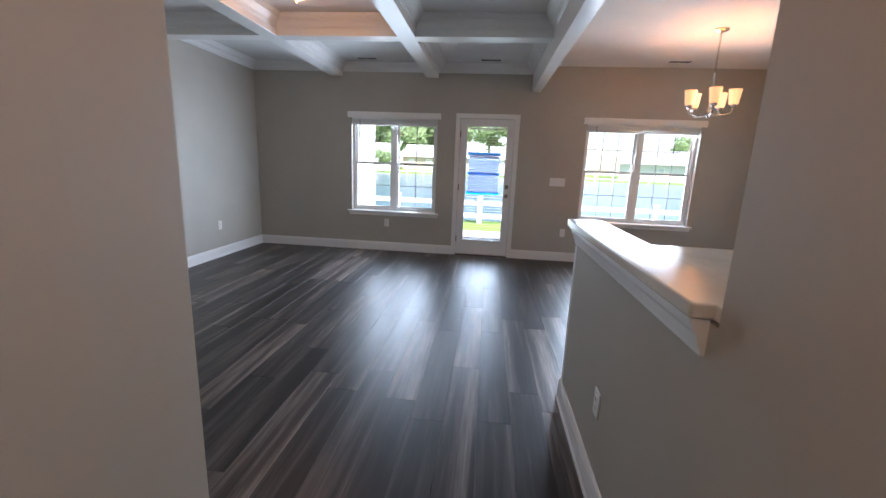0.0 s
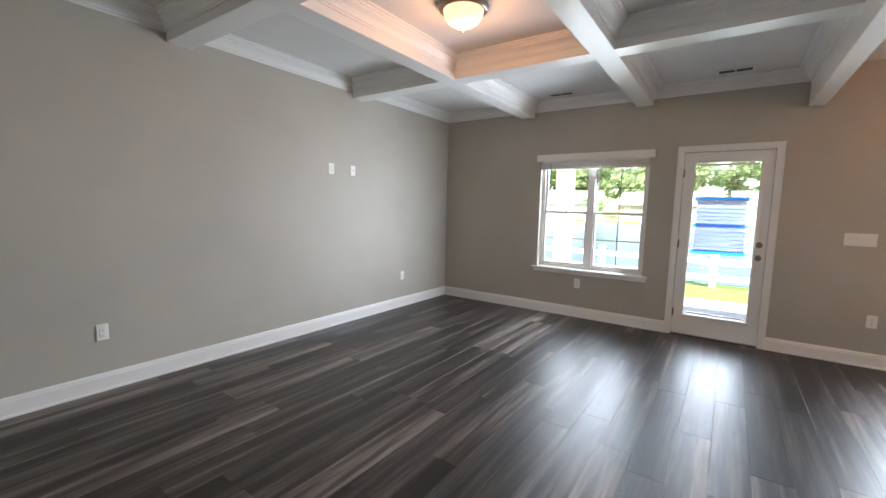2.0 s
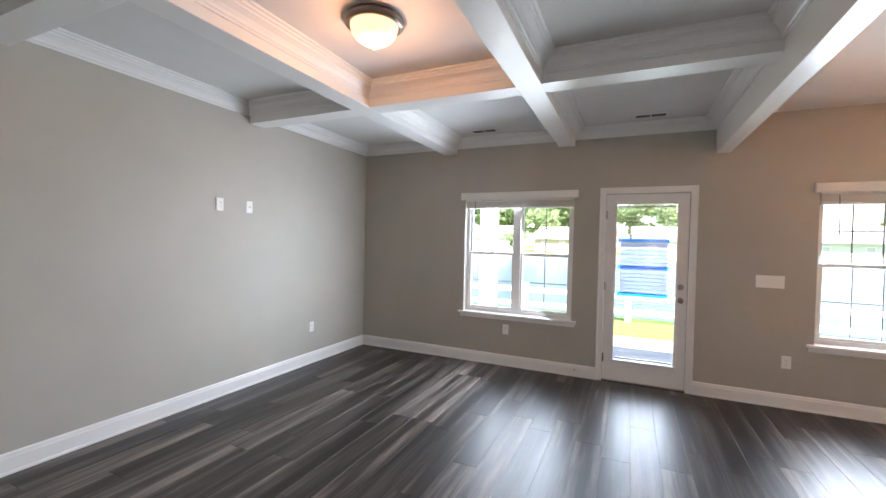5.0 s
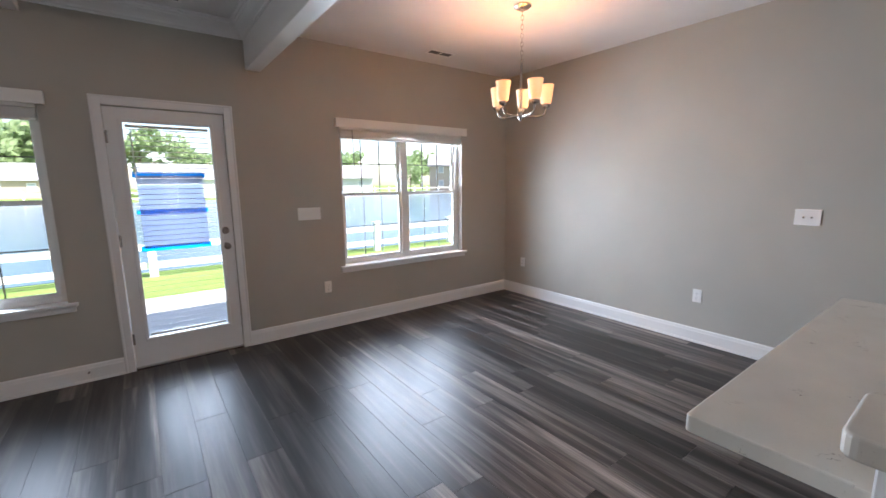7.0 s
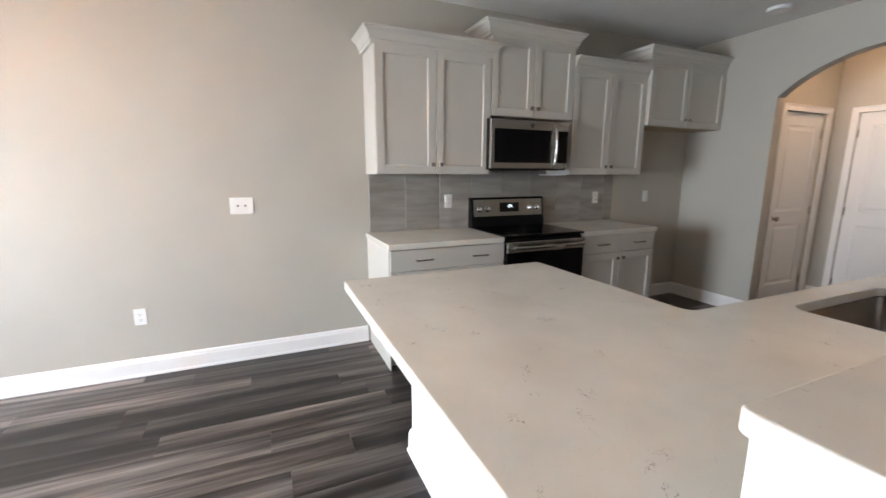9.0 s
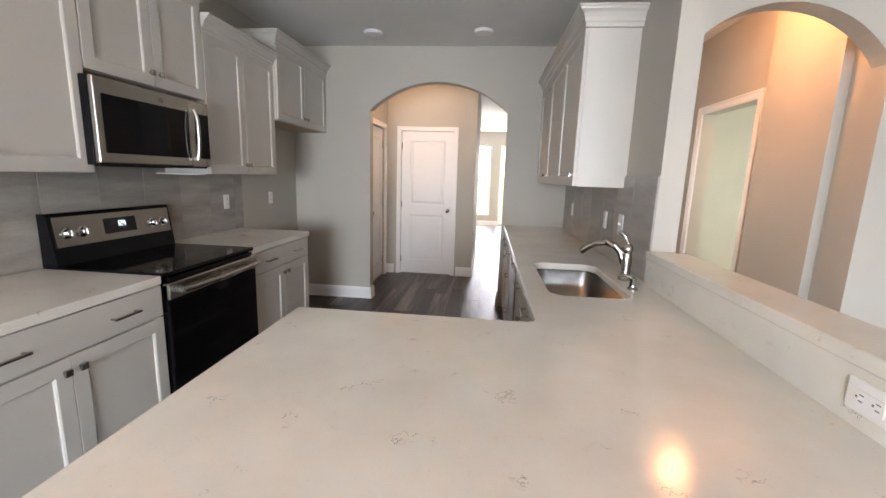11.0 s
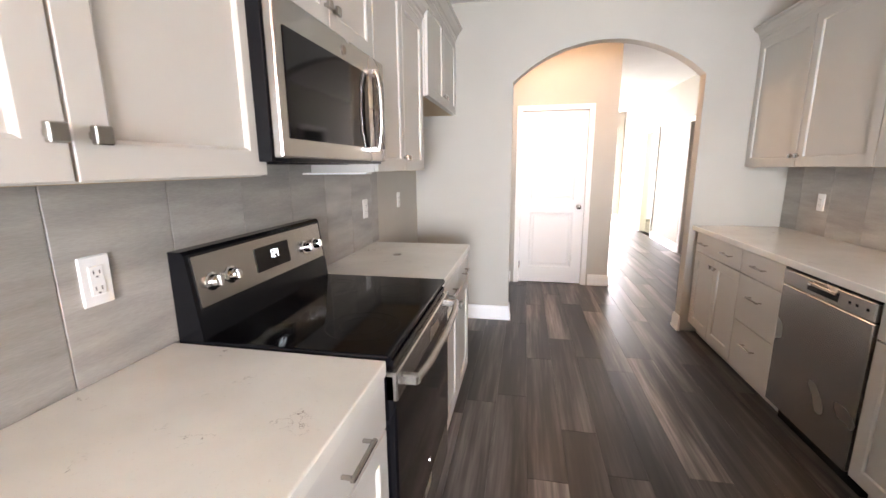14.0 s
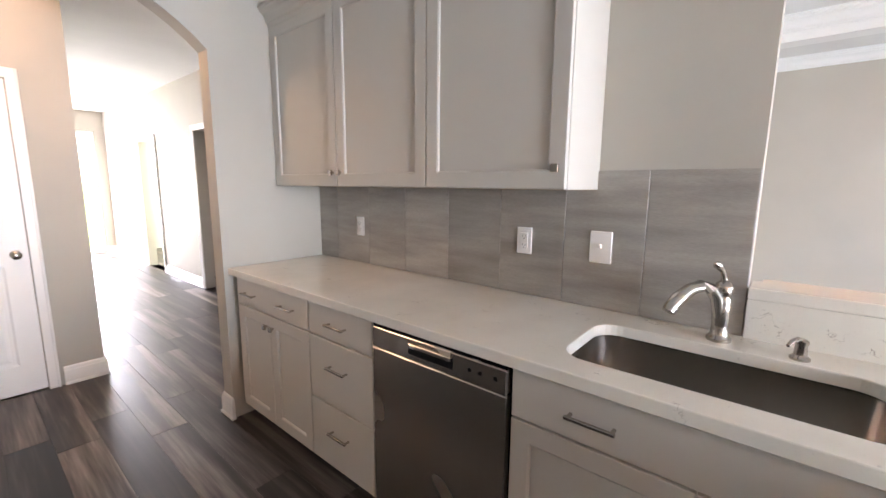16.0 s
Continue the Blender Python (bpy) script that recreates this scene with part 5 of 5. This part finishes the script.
def house(x, y, w, d, h, yaw, wallm, label):
    ob = thing("house", label, "house", pose(x, y, -0.3, 0, 0, yaw), "neighbouring houses")
    part("wall", B((-w / 2, w / 2, -d / 2, d / 2, 0, h)), wallm, ob)
    bm = bmesh.new()
    prism(bm, [(-d / 2 - 0.5, h), (0, h + d * 0.28), (d / 2 + 0.5, h), (d / 2 + 0.5, h - 0.15), (-d / 2 - 0.5, h - 0.15)], "x", -w / 2 - 0.4, w / 2 + 0.4)
    part("roof", bm, ROOF, ob, "grey shingle roof")
    k = max(2, int(w / 4))
    for i in range(k):
        xx = -w / 2 + w * (i + 0.5) / k
        for z in ([1.0] if h < 4 else [1.0, 3.9]):
            wn = part("window", B((xx - 0.55, xx + 0.55, -d / 2 - 0.05, -d / 2 + 0.02, z, z + 1.4)), FENCE, ob, "white-framed window")
            part("pane", B((xx - 0.47, xx + 0.47, -d / 2 - 0.06, -d / 2 - 0.051, z + 0.08, z + 1.32)), DIMGLASS, wn, "dim glass")


house(-31, 92, 17, 10, 2.9, 8, SIDING, "pale single-storey house with a grey roof")
house(-11, 98, 16, 10, 2.9, -4, BRICKRED, "tan single-storey house with a grey roof")
house(8, 94, 15, 10, 2.9, 3, SIDING, "pale single-storey house with a grey roof")
house(35, 90, 15, 10, 3.0, -20, SIDING, "pale single-storey house with a grey roof")
house(60, 76, 15, 10, 5.4, -39, BRICKRED, "tan two-storey house with a grey roof")
house(80, 84, 14, 10, 5.4, -43, SIDING, "pale two-storey house with a grey roof")


def tree(x, y, height, spread, seed, label="tall leafy green tree behind the houses"):
    rng = random.Random(seed)
    ob = thing("tree", label, "tree", pose(x, y, -0.3), "trees")
    bm = bmesh.new()
    th = height * 0.45
    tube(bm, [(0, 0, 0), (0.05, 0.02, th * 0.5), (0.0, 0.05, th), (0.05, 0, height * 0.8)], [height * 0.03, height * 0.024, height * 0.018, height * 0.006], 8)
    for i in range(6):
        a, z = rng.random() * 6.28, th * (0.7 + 0.1 * i)
        r = spread * (0.4 + 0.3 * rng.random())
        tube(bm, [(0, 0, z), (r * 0.5 * math.cos(a), r * 0.5 * math.sin(a), z + r * 0.4), (r * math.cos(a), r * math.sin(a), z + r * 0.6)], [height * 0.012, height * 0.008, height * 0.003], 6)
    part("trunk", bm, BARK, ob)
    verts, faces = [], []
    lobes = [(Vector((rng.gauss(0, 0.36) * spread, rng.gauss(0, 0.36) * spread, height * (0.42 + 0.5 * rng.random()))), spread * (0.28 + 0.25 * rng.random())) for _ in range(14)]
    for c, rad in lobes:
        for _ in range(110):
            v = Vector((rng.gauss(0, 1), rng.gauss(0, 1), rng.gauss(0, 1))).normalized() * rad * (0.65 + 0.4 * rng.random())
            p = c + Vector((v.x, v.y, v.z * 0.8))
            s = height * 0.036 * (0.6 + rng.random())
            u = Vector((rng.gauss(0, 1), rng.gauss(0, 1), rng.gauss(0, 1))).normalized()
            t = u.orthogonal().normalized()
            q = u.cross(t)
            i = len(verts)
            verts += [p + s * t, p + 0.6 * s * q, p - s * t, p - 0.6 * s * q]
            faces.append((i, i + 1, i + 2, i + 3))
    me = bpy.data.meshes.new("crown")
    me.from_pydata(verts, [], faces)
    me.materials.append(LEAF)
    cr = new("crown", me)
    cr.parent = ob


for i, (x, y, hgt) in enumerate(((-62, 112, 17), (-53, 108, 16), (-45, 114, 17), (-38, 109, 15), (-30, 113, 17), (-22, 110, 15), (-15, 115, 16), (-7, 111, 14), (1, 116, 14), (9, 112, 12), (18, 117, 11), (52, 118, 11), (72, 112, 12))):
    tree(x, y, hgt, hgt * 0.42, i + 3)
tree(40, 67, 5.2, 2.3, 51, "small round green tree by the road")
tree(-15.5, 61.5, 3.4, 1.6, 52, "small green bush by the fence")


# hall lights that warm the walls
for x, y in ((0.2, 0.72), (2.45, -1.25)):
    ob = thing("flush_ceiling_light", "lit frosted glass bowl light in the hall", "ceiling light", pose(x, y, H))
    part("rim", lathe(bmesh.new(), [(0.05, -0.0005), (0.14, -0.004), (0.146, -0.03), (0.13, -0.034), (0.05, -0.02)], 32), NICKEL, ob, smooth=True)
    s = part("bowl", lathe(bmesh.new(), [(0.13, -0.033), (0.12, -0.07), (0.08, -0.10), (0.03, -0.112), (0.001, -0.114)], 32), BOWL, ob, "lit frosted glass bowl", smooth=True)
    s.visible_shadow = False

# ---- floor planks ----
fl = structure("floor", B((LX - 0.1, RX + 0.1, -8.9, BY + 0.005, -0.03, -0.008)), SUB, "dark grey-brown wood-look plank floor", "floor")
PW, PL = 0.181, 1.22
bm = bmesh.new()
box(bm, 0.0002, PW - 0.0002, 0, 1, -0.0079, 0)
bmesh.ops.bevel(bm, geom=[e for e in bm.edges if all(abs(v.co.z) < 1e-6 for v in e.verts)], offset=0.0009, segments=1, affect="EDGES")
plank_me = mesh_of("plank", bm, FLOOR)
prng = random.Random(8)
verts, faces = [], []
made = 0
i = 0
x = LX - 0.05
while x < RX + 0.02:
    y_end = BY + 0.004
    y_start = NY - 0.05 if x + PW < HX - 0.05 else -8.8
    y = y_end - prng.random() * PL
    spans, hi = [], y_end
    while hi > y_start + 0.01:
        lo = max(y, y_start)
        if hi - lo > 0.02:
            spans.append((lo, hi))
        hi, y = lo, y - PL
    for lo, hi in spans:
        if hi > -0.9 and made < 300:
            ob = new("plank", plank_me)
            ob.location, ob.scale = (x, lo + 0.0003, 0), (1, hi - lo - 0.0006, 1)
            ob.parent = fl
            made += 1
        else:
            k = len(verts)
            for zz in (-0.0079, 0.0):
                verts += [(x + 0.001, lo + 0.001, zz), (x + PW - 0.001, lo + 0.001, zz), (x + PW - 0.001, hi - 0.001, zz), (x + 0.001, hi - 0.001, zz)]
            faces += [tuple(k + j for j in q) for q in ((4, 5, 6, 7), (0, 1, 5, 4), (1, 2, 6, 5), (2, 3, 7, 6), (3, 0, 4, 7))]
    x += PW
me = bpy.data.meshes.new("plank_rest")
me.from_pydata(verts, [], faces)
me.materials.append(FLOOR)
rest = new("plank_rest", me)
rest.parent = fl
rest["kind"] = "stuff"
# bare floors of the side rooms
structure("floor_bedroom", B((-3.08, HX - 0.115, -2.3, NY - 0.115, -0.03, 0.0)), ground_mat("beige_carpet", (0.42, 0.38, 0.32), (0.5, 0.46, 0.4), 60), "beige carpet in the bedroom", "floor")
structure("floor_study", B((-2.48, -0.37, -8.75, -2.42, -0.03, 0.0)), bpy.data.materials["beige_carpet"], "beige carpet in the study", "floor")
